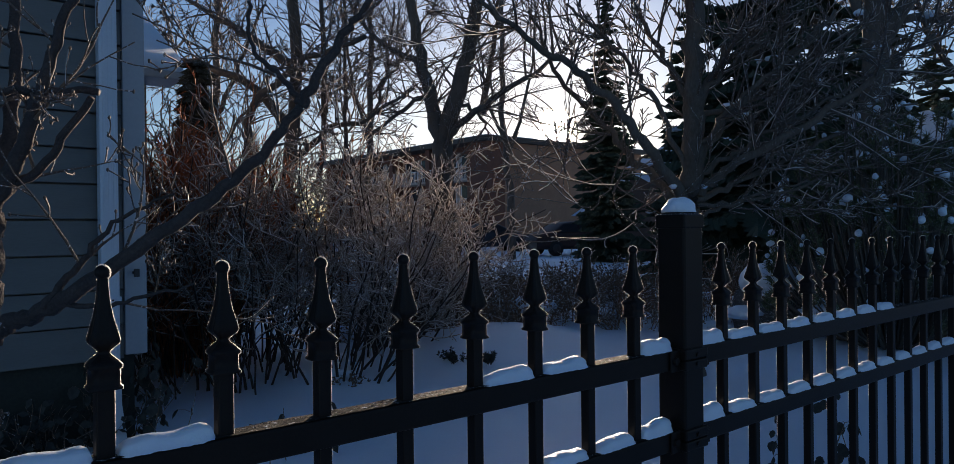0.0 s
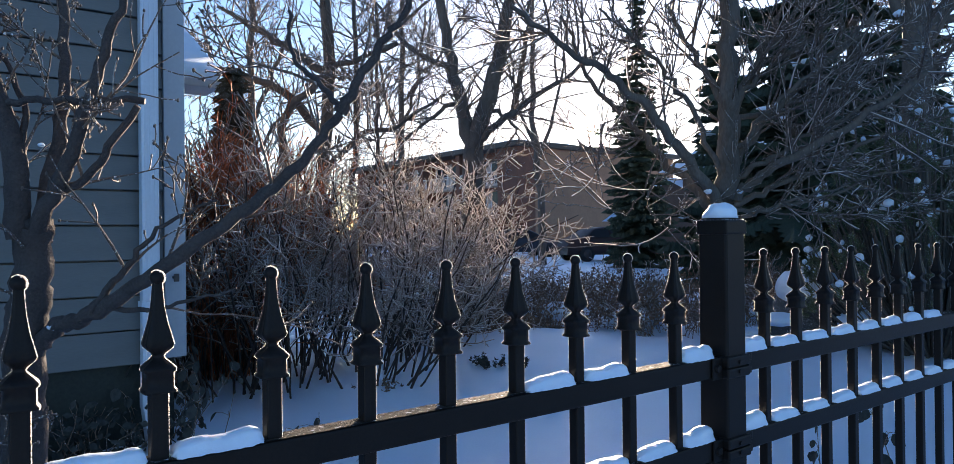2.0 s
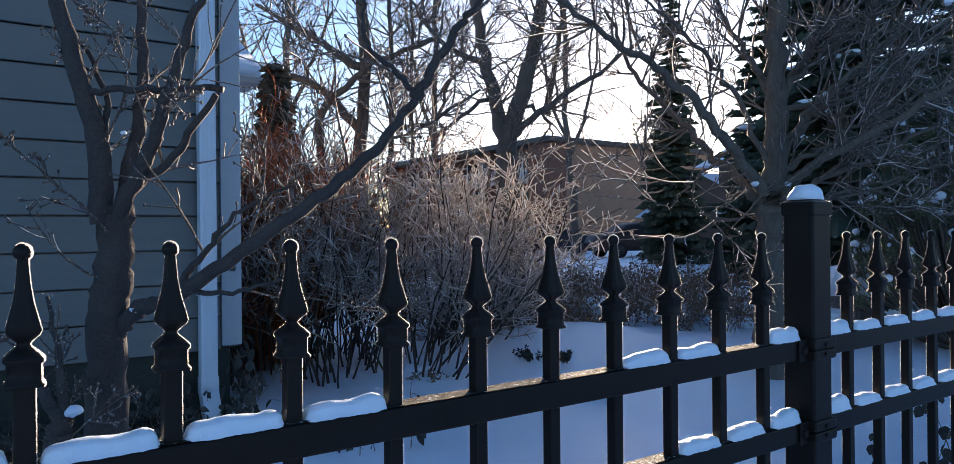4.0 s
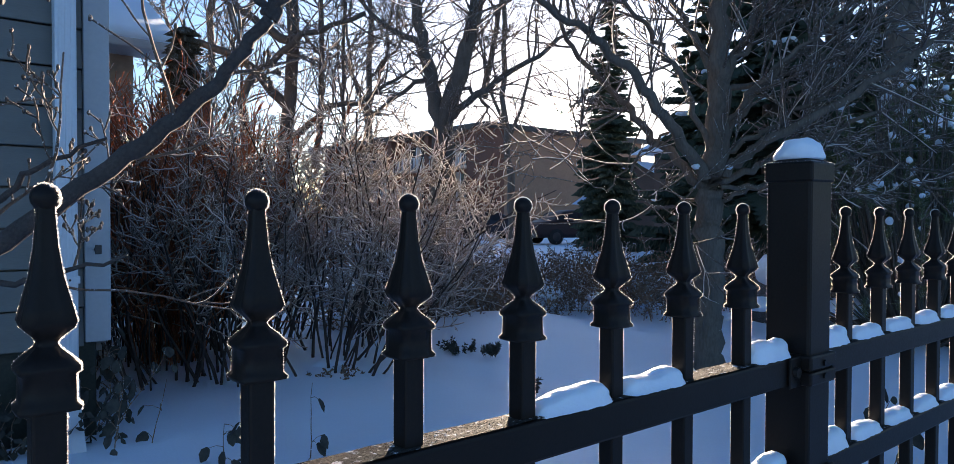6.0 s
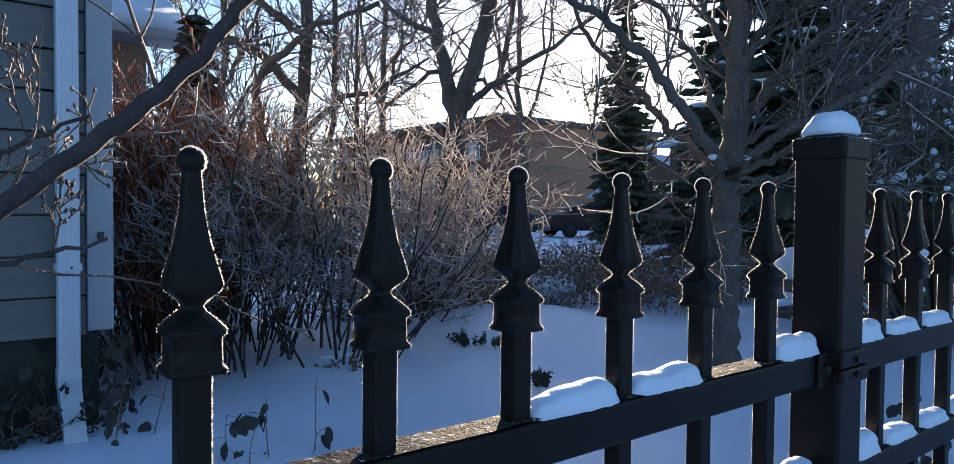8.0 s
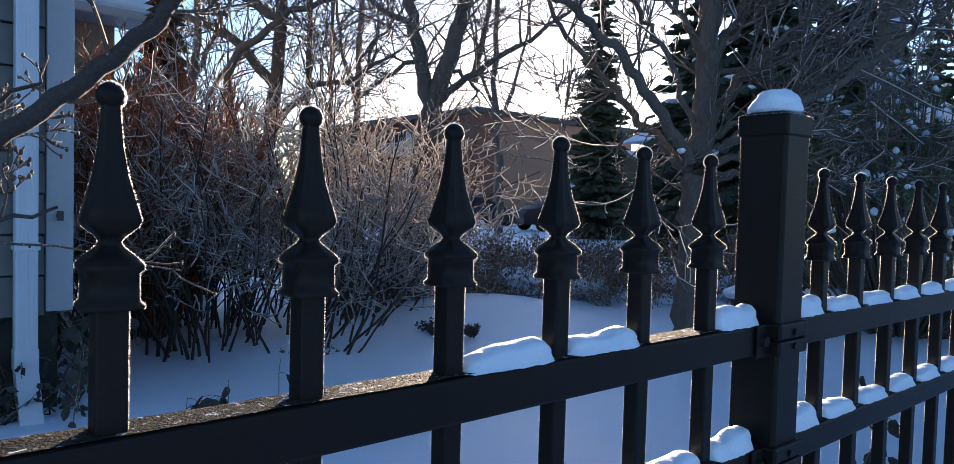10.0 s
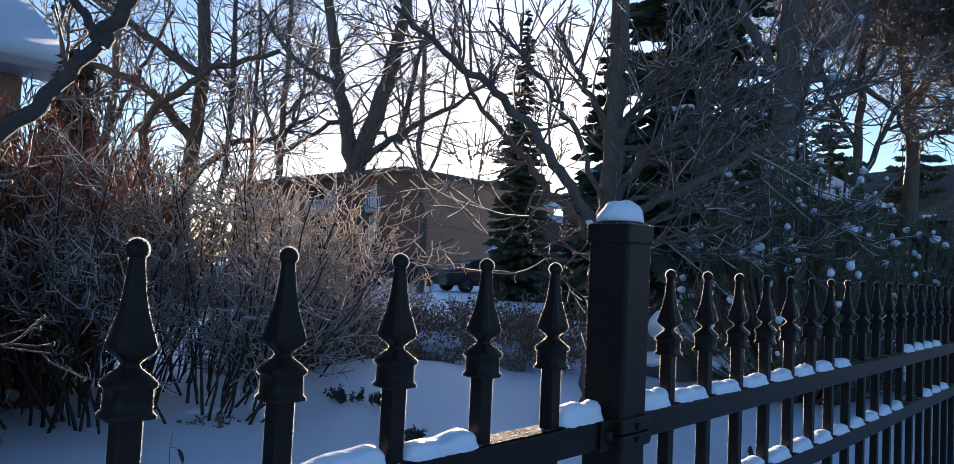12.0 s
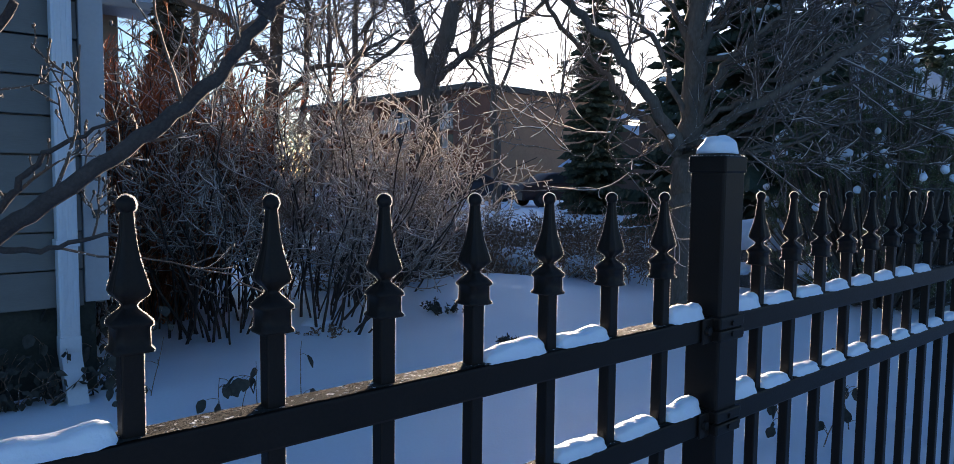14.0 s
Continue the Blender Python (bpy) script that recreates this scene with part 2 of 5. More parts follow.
def smooth_path(ctrl, steps, rng, wob=0.0):
    """A Catmull-Rom curve through control points, with a little wander."""
    c = [Vector(p) for p in ctrl]
    c = [c[0] * 2 - c[1]] + c + [c[-1] * 2 - c[-2]]
    out = []
    for i in range(1, len(c) - 2):
        for s in range(steps):
            t = s / steps
            p = 0.5 * ((2 * c[i]) + (c[i + 1] - c[i - 1]) * t + (2 * c[i - 1] - 5 * c[i] + 4 * c[i + 1] - c[i + 2]) * t * t
                       + (3 * c[i] - c[i - 1] - 3 * c[i + 1] + c[i + 2]) * t ** 3)
            out.append(p + Vector((rng.uniform(-wob, wob), rng.uniform(-wob, wob), rng.uniform(-wob, wob))))
    out.append(c[-2])
    return out


def rand_dir(rng):
    v = Vector((rng.gauss(0, 1), rng.gauss(0, 1), rng.gauss(0, 1)))
    return v.normalized()


def grow(V, F, rng, start, way, length, r0, level, spec):
    """A wandering shoot with side shoots. spec: segs, wander, lift, kids, spread, shrink, thin, sides."""
    segs = spec["segs"] if level > 0 else max(3, spec["segs"] - 1)
    p, d = Vector(start), Vector(way).normalized()
    pts, radii = [p.copy()], [r0]
    fine = level < spec.get("top", 2)
    if fine and "split" in spec:
        V, F = spec["split"]
    for i in range(segs):
        d = (d + rand_dir(rng) * spec["wander"] + Vector((0, 0, spec["lift"]))).normalized()
        p = p + d * (length / segs)
        pts.append(p.copy())
        radii.append(max(spec.get("rmin", 0.0012), r0 * (1 - 0.75 * (i + 1) / segs)))
    tube(V, F, pts, radii, spec["sides"][level])
    if level == 0 and "bud" in spec:
        blob(V, F, pts[-1], (spec["bud"], spec["bud"], spec["bud"] * 1.5), rng, 0.15, 5, 4)
    if fine and "hoar" in spec:
        HV, HF, share = spec["hoar"]
        if rng.random() < share:
            o = rand_dir(rng) * 0.7 + Vector((0.15, 0.1, 0.8))
            d0 = (pts[-1] - pts[0]).normalized()
            o = (o - d0 * o.dot(d0)).normalized()
            tube(HV, HF, [q + o * r * 0.8 for q, r in zip(pts, radii)], [r * 0.8 for r in radii], 3)
    if "frost" in spec:
        FV, FF, per, size = spec["frost"]
        for i in range(segs):
            for _ in range(per):
                q = pts[i].lerp(pts[i + 1], rng.random())
                o = (rand_dir(rng) * 0.75 + Vector((0.45, 0.45, 0.45))).normalized()
                flake(FV, FF, q + o * radii[i] * 0.8, o, size * rng.uniform(0.5, 1.3), rng)
    if level > 0:
        for _ in range(spec["kids"][level]):
            u = rng.uniform(spec.get("bare", 0.18) if level == spec.get("top", 2) else 0.18, 0.97)
            i = min(segs - 1, int(u * segs))
            q = pts[i].lerp(pts[i + 1], u * segs - i)
            d0 = (pts[i + 1] - pts[i]).normalized()
            side = d0.cross(rand_dir(rng)).normalized()
            dd = (d0 * spec.get("along", 1.0) + side * spec["spread"] + Vector((0, 0, spec.get("rise", 0.0)))).normalized()
            grow(V, F, rng, q, dd, length * spec["shrink"] * rng.uniform(0.5, 1.25) * (1.15 - 0.5 * u), max(spec.get("rmin", 0.0012), radii[i] * spec["thin"]), level - 1, spec)


def blob(V, F, centre, size, rng, rough=0.25, n=6, m=4):
    """A small lumpy clump."""
    base = len(V)
    c = Vector(centre)
    for i in range(m + 1):
        th = math.pi * i / m
        for j in range(n):
            ph = 2 * math.pi * j / n
            k = 1 + rng.uniform(-rough, rough)
            V.append(c + Vector((size[0] * math.sin(th) * math.cos(ph) * k, size[1] * math.sin(th) * math.sin(ph) * k, size[2] * math.cos(th) * k)))
    for i in range(m):
        for j in range(n):
            F.append((base + i * n + j, base + i * n + (j + 1) % n, base + (i + 1) * n + (j + 1) % n, base + (i + 1) * n + j))


# ---------------------------------------------------------------- ground


def height(x, y):
    """The snow's surface."""
    z = 0.30
    z += 0.22 * math.exp(-(((x - 3.9) / 1.1) ** 2 + ((y - 4.6) / 0.9) ** 2))
    z += 0.12 * math.exp(-(((x - 2.2) / 0.6) ** 2 + ((y - 4.3) / 0.7) ** 2))
    z += 0.10 * math.exp(-(((x - 0.6) / 1.2) ** 2 + ((y - 3.4) / 0.8) ** 2))
    z += 0.035 * noise.noise(Vector((x * 0.9, y * 0.9, 0.3))) + 0.018 * noise.noise(Vector((x * 2.7, y * 2.7, 4.3))) + 0.005 * noise.noise(Vector((x * 8, y * 8, 1.3)))
    far = max(0.0, min(1.0, (math.hypot(x, y) - 7) / 9))
    return z - 0.12 * far


def spaced(lo, hi, step, reach):
    a = list(np.arange(lo, hi + 1e-6, step))
    s, v = step, hi
    while v < reach:
        s *= 1.35
        v += s
        a.append(v)
    s, v = step, lo
    while v > -reach:
        s *= 1.35
        v -= s
        a.insert(0, v)
    return [float(q) for q in a]


gx, gy = spaced(-2.0, 8.0, 0.07, 900), spaced(-0.4, 8.0, 0.07, 900)
gv = [(x, y, height(x, y)) for y in gy for x in gx]
gf = [(j * len(gx) + i, j * len(gx) + i + 1, (j + 1) * len(gx) + i + 1, (j + 1) * len(gx) + i)
      for j in range(len(gy) - 1) for i in range(len(gx) - 1)]
tagged(part_raw("ground", gv, gf, M_SNOW), "smooth blue-white snow cover over a garden, reaching the street", "snow", kind="structure")

# ---------------------------------------------------------------- fence
FY, PITCH, GAP, POST0 = 0.775, 2.438, 0.1143, 1.10
PICK, TIP, BASE = 0.0165, 1.29, 0.18
RAILS = ((1.072, 1.106), (0.932, 0.966))


def finial_mesh():
    """A cast spear: lipped collar, pinched waist, flared blade with hollow faces, and a ball."""
    prof = [(0.0, 0.0148), (0.002, 0.0152), (0.0045, 0.0130), (0.019, 0.0127), (0.021, 0.0148), (0.0235, 0.0148), (0.028, 0.0110),
            (0.0325, 0.0060), (0.0350, 0.0049), (0.0375, 0.0062), (0.043, 0.0122), (0.0465, 0.0136), (0.054, 0.0118), (0.069, 0.0080),
            (0.084, 0.0057), (0.101, 0.0044), (0.106, 0.0042)]
    V, F = [], []
    n = 16
    for k, (z, r) in enumerate(prof):
        for j in range(n):
            a = 2 * math.pi * j / n + math.pi / 4
            c, s = math.cos(a), math.sin(a)
            sq = r / max(abs(c), abs(s))
            blade = 1.0 if 5 < k < 16 else 0.0
            rad = min(sq, r * 1.30)
            hollow = 1 - 0.16 * blade * math.cos(2 * a) ** 2
            V.append((rad * c * hollow, rad * s * hollow, z))
    for k in range(len(prof) - 1):
        for j in range(n):
            F.append((k * n + j, k * n + (j + 1) % n, (k + 1) * n + (j + 1) % n, (k + 1) * n + j))
    F.append(tuple(range(n))[::-1])
    base = len(V)
    R, zc = 0.0073, 0.1107
    for i in range(9):
        th = math.pi * i / 8
        for j in range(n):
            ph = 2 * math.pi * j / n
            V.append((R * math.sin(th) * math.cos(ph), R * math.sin(th) * math.sin(ph), zc - R * math.cos(th)))
    for i in range(8):
        for j in range(n):
            F.append((base + i * n + j, base + i * n + (j + 1) % n, base + (i + 1) * n + (j + 1) % n, base + (i + 1) * n + j))
    return mesh_of("finial", V, F, M_PAINT)


def bm_mesh(name, bm, mat):
    me = bpy.data.meshes.new(name)
    bm.to_mesh(me)
    bm.free()
    me.materials.append(mat)
    return me


ME_FINIAL = finial_mesh()
ME_PICKET = bm_mesh("picket", box((-PICK / 2, -PICK / 2, BASE), (PICK / 2, PICK / 2, TIP - 0.116), 0.0018), M_PAINT)
ME_POST = bm_mesh("post", box((-0.0283, -0.0283, BASE - 0.1), (0.0283, 0.0283, 1.325), 0.004), M_PAINT)


def post_cap_mesh():
    bm = bmesh.new()
    add_box(bm, (-0.0305, -0.0305, 1.318), (0.0305, 0.0305, 1.343), 0.003)
    g = bmesh.ops.create_cone(bm, cap_ends=True, segments=4, radius1=0.041, radius2=0.016, depth=0.008)
    bmesh.ops.rotate(bm, verts=g["verts"], cent=(0, 0, 0), matrix=Matrix.Rotation(math.pi / 4, 3, "Z"))
    bmesh.ops.translate(bm, verts=g["verts"], vec=(0, 0, 1.346))
    return bm_mesh("post_cap", bm, M_PAINT)


ME_CAP = post_cap_mesh()


def bracket_mesh(z0, z1):
    bm = bmesh.new()
    for a, b in ((z0 - 0.001, (z0 + z1) / 2 - 0.0008), ((z0 + z1) / 2 + 0.0008, z1 + 0.002)):
        add_box(bm, (-0.0335, -0.0335, a), (0.0335, 0.0335, b), 0.003)
    for s in (-1, 1):
        lo, hi = sorted((s * 0.032, s * 0.058))
        add_box(bm, (lo, -0.0205, z0 - 0.002), (hi, -0.0165, z1 + 0.001), 0.0015)
        add_box(bm, (lo, 0.0165, z0 - 0.002), (hi, 0.0205, z1 + 0.001), 0.0015)
        g = bmesh.ops.create_cone(bm, cap_ends=True, segments=12, radius1=0.0075, radius2=0.006, depth=0.005)
        bmesh.ops.rotate(bm, verts=g["verts"], cent=(0, 0, 0), matrix=Matrix.Rotation(math.pi / 2, 3, "X"))
        bmesh.ops.translate(bm, verts=g["verts"], vec=(s * 0.046, -0.0225, (z0 + z1) / 2))
    for dz in (0.008, -0.008):
        g = bmesh.ops.create_cone(bm, cap_ends=True, segments=6, radius1=0.004, radius2=0.004, depth=0.003)
        bmesh.ops.rotate(bm, verts=g["verts"], cent=(0, 0, 0), matrix=Matrix.Rotation(math.pi / 2, 3, "X"))
        bmesh.ops.translate(bm, verts=g["verts"], vec=(0.0, -0.0345, (z0 + z1) / 2 + dz))
    return bm_mesh("bracket", bm, M_PAINT)


ME_BRACKETS = [bracket_mesh(*r) for r in RAILS]


def rail_mesh(z0, z1):
    bm = bmesh.new()
    L = PITCH / 2 - 0.030
    add_box(bm, (-L, -0.016, z0), (L, 0.016, z1), 0.003)
    return bm_mesh("rail", bm, M_PAINT)


def frost_strip_mesh(z1):
    bm = bmesh.new()
    L = PITCH / 2 - 0.04
    g = bmesh.ops.create_grid(bm, x_segments=160, y_segments=4, size=1)
    for v in g["verts"]:
        v.co = Vector((v.co.x * L, v.co.y * 0.0135, z1 + 0.0012 + 0.0009 * noise.noise(Vector((v.co.x * 300, v.co.y * 5, z1)))))
    return bm_mesh("frost", bm, M_FROSTED)


ME_RAILS = [rail_mesh(*r) for r in RAILS]
ME_FROST = [frost_strip_mesh(r[1]) for r in RAILS]


def rim_frost_on(me, count, size, seed, zmin=-9, zmax=9):
    """Frost crystals on sunward faces only, most at edges; rim light built as shape."""
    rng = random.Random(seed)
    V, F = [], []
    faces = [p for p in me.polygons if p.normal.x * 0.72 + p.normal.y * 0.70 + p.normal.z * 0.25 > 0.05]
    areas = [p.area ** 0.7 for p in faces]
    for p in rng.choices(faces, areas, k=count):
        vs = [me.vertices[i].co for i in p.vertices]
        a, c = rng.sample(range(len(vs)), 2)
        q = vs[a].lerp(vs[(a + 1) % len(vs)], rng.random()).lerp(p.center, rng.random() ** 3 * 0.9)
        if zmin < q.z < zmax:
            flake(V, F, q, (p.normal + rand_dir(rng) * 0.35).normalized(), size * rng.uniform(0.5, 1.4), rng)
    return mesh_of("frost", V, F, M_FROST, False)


# frost kept to the sunward side stands in for the backlit rims
ME_FINIAL_FROST = rim_frost_on(ME_FINIAL, 11000, 0.0009, 1)
ME_PICKET_FROST = rim_frost_on(ME_PICKET, 18000, 0.0008, 2, 0.88)
ME_POST_FROST = rim_frost_on(ME_POST, 14000, 0.0009, 3, 0.85)
ME_CAP_FROST = rim_frost_on(ME_CAP, 900, 0.0012, 4)


def child(name, me, parent, loc=(0, 0, 0)):
    ob = new(name, me)
    ob.parent = parent
    ob.location = loc
    return ob


def fence_panel(x_post):
    """One panel: the post at its near end, then two rails and twenty pickets."""
    e = new("fence_panel")
    e.location = (x_post, FY, 0)
    tagged(e, "black powder-coated metal fence panel with spear-topped pickets", "fence", "fence panels")
    post = child("post", ME_POST, e)
    child("post_cap", ME_CAP, post)
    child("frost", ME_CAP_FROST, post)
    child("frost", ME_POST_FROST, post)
    for me in ME_BRACKETS:
        child("bracket", me, post)
    for me, fr in zip(ME_RAILS, ME_FROST):
        rail = child("rail", me, e, (PITCH / 2, 0, 0))
        child("frost", fr, rail)
    for i in range(20):
        pk = child("picket", ME_PICKET, e, (0.133 + GAP * i, 0, 0))
        child("finial", ME_FINIAL, pk, (0, 0, TIP - 0.118))
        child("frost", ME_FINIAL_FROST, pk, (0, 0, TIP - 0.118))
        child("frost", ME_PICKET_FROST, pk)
    return e


for k in (-1, 0, 1, 2):
    fence_panel(POST0 + k * PITCH)


def snow_lump(x0, x1, z, seed, tall=0.024, thick_end=1):
    """A loaf of snow on a rail between two pickets, thicker towards one end."""
    rng = random.Random(seed)
    n, m = 22, 10
    V, F = [], []
    L = x1 - x0
    ph = rng.uniform(0, 9)
    for i in range(n + 1):
        u = i / n
        env = (1 - abs(2 * u - 1) ** 7) ** 0.5
        lean = 0.74 + 0.26 * (u if thick_end > 0 else 1 - u)
        h = tall * env * lean * (1 + 0.12 * math.sin(ph + 5 * u) + 0.06 * math.sin(ph * 2 + 13 * u))
        w = 0.0175 * (0.35 + 0.65 * env)
        for j in range(m + 1):
            a = math.pi * j / m
            V.append((x0 + u * L, w * math.cos(a) * (abs(math.sin(a)) ** 0.25 if j not in (0, m) else 1),
                      z + 0.0005 + h * math.sin(a) ** 0.7 + 0.0012 * noise.noise(Vector((u * 14, a * 3, seed)))))
    for i in range(n):
        for j in range(m):
            q = i * (m + 1) + j
            F.append((q, q + 1, q + m + 2, q + m + 1))
    F.append(tuple(range(m, -1, -1)))
    F.append(tuple(n * (m + 1) + j for j in range(m + 1)))
    ob = part_raw("snow_drift", [(a, b + FY, c) for a, b, c in V], F, M_CAP)
    return tagged(ob, "rounded loaf of fresh snow lying on a fence rail", "snow", "snow on the rails")


def gap_span(k, i):
    """The clear stretch of rail after picket i of panel k (i = -1: from the post)."""
    x = POST0 + k * PITCH
    a = x + 0.039 if i < 0 else x + 0.133 + GAP * i + PICK / 2
    b = x + PITCH - 0.039 if i >= 19 else x + 0.133 + GAP * (i + 1) - PICK / 2
    return a + 0.002, b - 0.002


SNOWY = {(-1, 0): (19, 17, 16, 12, 11, 10, 9, 8), (-1, 1): (19, 18, 17, 13, 12, 11),
         (0, 0): (-1, 0, 1, 2, 3, 4, 5, 6, 11, 12, 13, 14, 17, 18), (0, 1): (-1, 0, 1, 2, 3, 4, 5, 6, 7, 8, 9, 10, 13, 14, 15),
         (1, 0): (-1, 0, 1, 2, 5, 6, 7), (1, 1): (-1, 0, 1, 4, 5)}
for (k, lev), gaps in SNOWY.items():
    for i in gaps:
        a, b = gap_span(k, i)
        tall = (0.026 if i in (-1, 19) else 0.0175) * (1.0 if lev == 0 else 0.95)
        snow_lump(a, b, RAILS[lev][1], k * 97 + lev * 31 + i, tall)


def post_dome(x):
    V, F = [], []
    n, m = 20, 8
    for i in range(m + 1):
        th = math.pi / 2 * i / m
        for j in range(n):
            a = 2 * math.pi * j / n
            k = 1 + 0.24 * noise.noise(Vector((math.cos(a) * 1.5 + x, math.sin(a) * 1.5, i * 0.4)))
            rr = 0.0285 * math.cos(th) ** 0.62 * k if i < m else 0.0
            V.append((x + rr * math.cos(a), FY + rr * math.sin(a), 1.347 + 0.026 * math.sin(th) * (1 + 0.3 * (k - 1))))
    for i in range(m):
        for j in range(n):
            F.append((i * n + j, i * n + (j + 1) % n, (i + 1) * n + (j + 1) % n, (i + 1) * n + j))
    F.append(tuple(range(n))[::-1])
    tagged(part_raw("snow_mound", V, F, M_CAP), "dome of snow sitting on top of a fence post", "snow", "snow on the posts")


for k in (-1, 0, 1, 2):
    post_dome(POST0 + k * PITCH)

# ---------------------------------------------------------------- house beside the fence
HX, HY, HZ = 0.902, 3.455, 0.77


def clapboard_house():
    h = new("house")
    h.location = (HX, HY, 0)
    tagged(h, "grey clapboard house on a dark green foundation", "house")
    part("wall", box((-5.0, 0.03, HZ), (-0.004, 4.2, 5.4)), M_SIDING, h)
    part("foundation", box((-5.0, 0.012, 0.0), (-0.045, 4.15, HZ + 0.02), 0.004), M_FOUND, h, "dark green painted concrete foundation")
    expo = 0.153
    prof = ((0.028, 0.002), (-0.016, 0.0), (-0.018, 0.003), (-0.006, expo - 0.007), (0.024, expo - 0.006), (0.024, expo + 0.004))
    V = [(x, y, z) for x in (-5.0, -0.094) for y, z in prof]
    n = len(prof)
    F = [(i, n + i, n + i + 1, i + 1) for i in range(n - 1)]
    me = mesh_of("siding_board", V, F, M_SIDING, False)
    for i in range(30):
        child("siding_board", me, h, (0, 0, HZ + i * expo))
    part("corner_board", box((-0.091, -0.030, HZ + 0.015), (0.0, 0.03, 5.3), 0.003), M_TRIM, h, "pale painted corner board")
    part("side_corner_board", box((-0.02, 0.032, HZ + 0.015), (0.010, 0.12, 5.3), 0.003), M_TRIM, h)
    sp = part("downspout", box((-0.197, -0.088, 0.64), (-0.124, -0.030, 5.3), 0.006), M_SPOUT, h, "white rectangular downspout with an elbow at its foot")
    part("collar", box((-0.200, -0.092, 0.58), (-0.121, -0.028, 0.66), 0.005), M_SPOUT, sp)
    part("elbow", elbow(), M_SPOUT, sp)
    for x in (-0.180, -0.160, -0.141):
        part("rib", box((x - 0.004, -0.0905, 0.67), (x + 0.004, -0.0875, 5.3), 0.001), M_SPOUT, sp)
    for z in (1.02, 3.0):
        part("strap", box((-0.202, -0.096, z), (-0.119, -0.020, z + 0.028), 0.002), M_SPOUT, sp)
        part("screw", box((-0.158, -0.099, z + 0.010), (-0.150, -0.095, z + 0.018), 0.001), M_DARKMETAL, sp)
    tap = part("tap", box((-0.060, -0.075, 1.14), (-0.048, -0.03, 1.152), 0.002), M_DARKMETAL, h)
    part("tap_wheel", box((-0.066, -0.083, 1.128), (-0.042, -0.076, 1.164), 0.003), M_DARKMETAL, tap)
    bm = box((-5.4, -0.5, 5.38), (0.45, 4.6, 5.5), 0.01)
    part("roof", bm, M_DARKMETAL, h)
    return h


def elbow():
    bm = bmesh.new()
    g = bmesh.ops.create_cube(bm, size=1)
    for v in g["verts"]:
        v.co = Vector((v.co.x * 0.073 - 0.160, v.co.y * 0.06, v.co.z * 0.42))
    bmesh.ops.rotate(bm, verts=g["verts"], cent=(-0.155, 0, 0), matrix=Matrix.Rotation(radians(-32), 3, "X"))
    bmesh.ops.translate(bm, verts=g["verts"], vec=(0.0, -0.16, 0.43))
    return bm


clapboard_house()


def neighbour_house():
    h = new("house")
    tagged(h, "tan brick neighbouring house with a snow-covered gable roof", "house")
    x1, y0, ez = 2.75, 8.8, 3.20
    rise = 2.3
    part("wall", box((-6, y0 + 0.45, 0), (x1 - 0.3, y0 + 7.5, ez + 0.05)), M_BRICKTAN, h)
    bm = bmesh.new()
    n = 12
    rows = []
    for i in range(n + 1):
        u = i / n
        z = ez + rise * (1 - abs(2 * u - 1))
        rows.append([bm.verts.new((x, y0 + 8.0 * u, z + k + (0.02 * noise.noise(Vector((x, u * 9, 2))) if k else 0)))
                     for x in (-6.5, -3.0, 0.0, x1) for k in (0.0, 0.16)])
    for p, q in zip(rows, rows[1:]):
        for c in (0, 2, 4):
            bm.faces.new((p[c + 1], p[c + 3], q[c + 3], q[c + 1]))
            bm.faces.new((p[c], q[c], q[c + 2], p[c + 2]))
        bm.faces.new((p[6], q[6], q[7], p[7]))
    for c in (0, 2, 4):
        bm.faces.new((rows[0][c], rows[0][c + 2], rows[0][c + 3], rows[0][c + 1]))
    part("roof", bm, M_SNOW, h, "thick snow on the roof", True)
    bm = bmesh.new()
    g = [bm.verts.new(c) for c in ((x1 - 0.32, y0 + 0.5, ez), (x1 - 0.32, y0 + 7.4, ez), (x1 - 0.32, y0 + 4.0, ez + rise - 0.1),
                                   (x1 - 0.5, y0 + 0.5, ez), (x1 - 0.5, y0 + 7.4, ez), (x1 - 0.5, y0 + 4.0, ez + rise - 0.1))]
    for f in ((0, 1, 2), (5, 4, 3), (0, 3, 4, 1), (1, 4, 5, 2), (2, 5, 3, 0)):
        bm.faces.new([g[i] for i in f])
    part("gable", bm, M_BRICKTAN, h)
    part("gutter", box((-6.5, y0 - 0.10, ez - 0.09), (x1, y0 - 0.004, ez + 0.01), 0.02), M_TRIM, h)
    part("soffit", box((-6.4, y0 + 0.01, ez - 0.08), (x1 - 0.02, y0 + 0.5, ez - 0.03)), M_TRIM, h)
    return h


neighbour_house()

# ---------------------------------------------------------------- apartment block
BX, BY = 37.4, 43.9


ME_BALUSTER = bm_mesh("baluster", box((-0.035, 0.0, 0.02), (-0.005, 0.05, 0.96)), M_SPOUT)


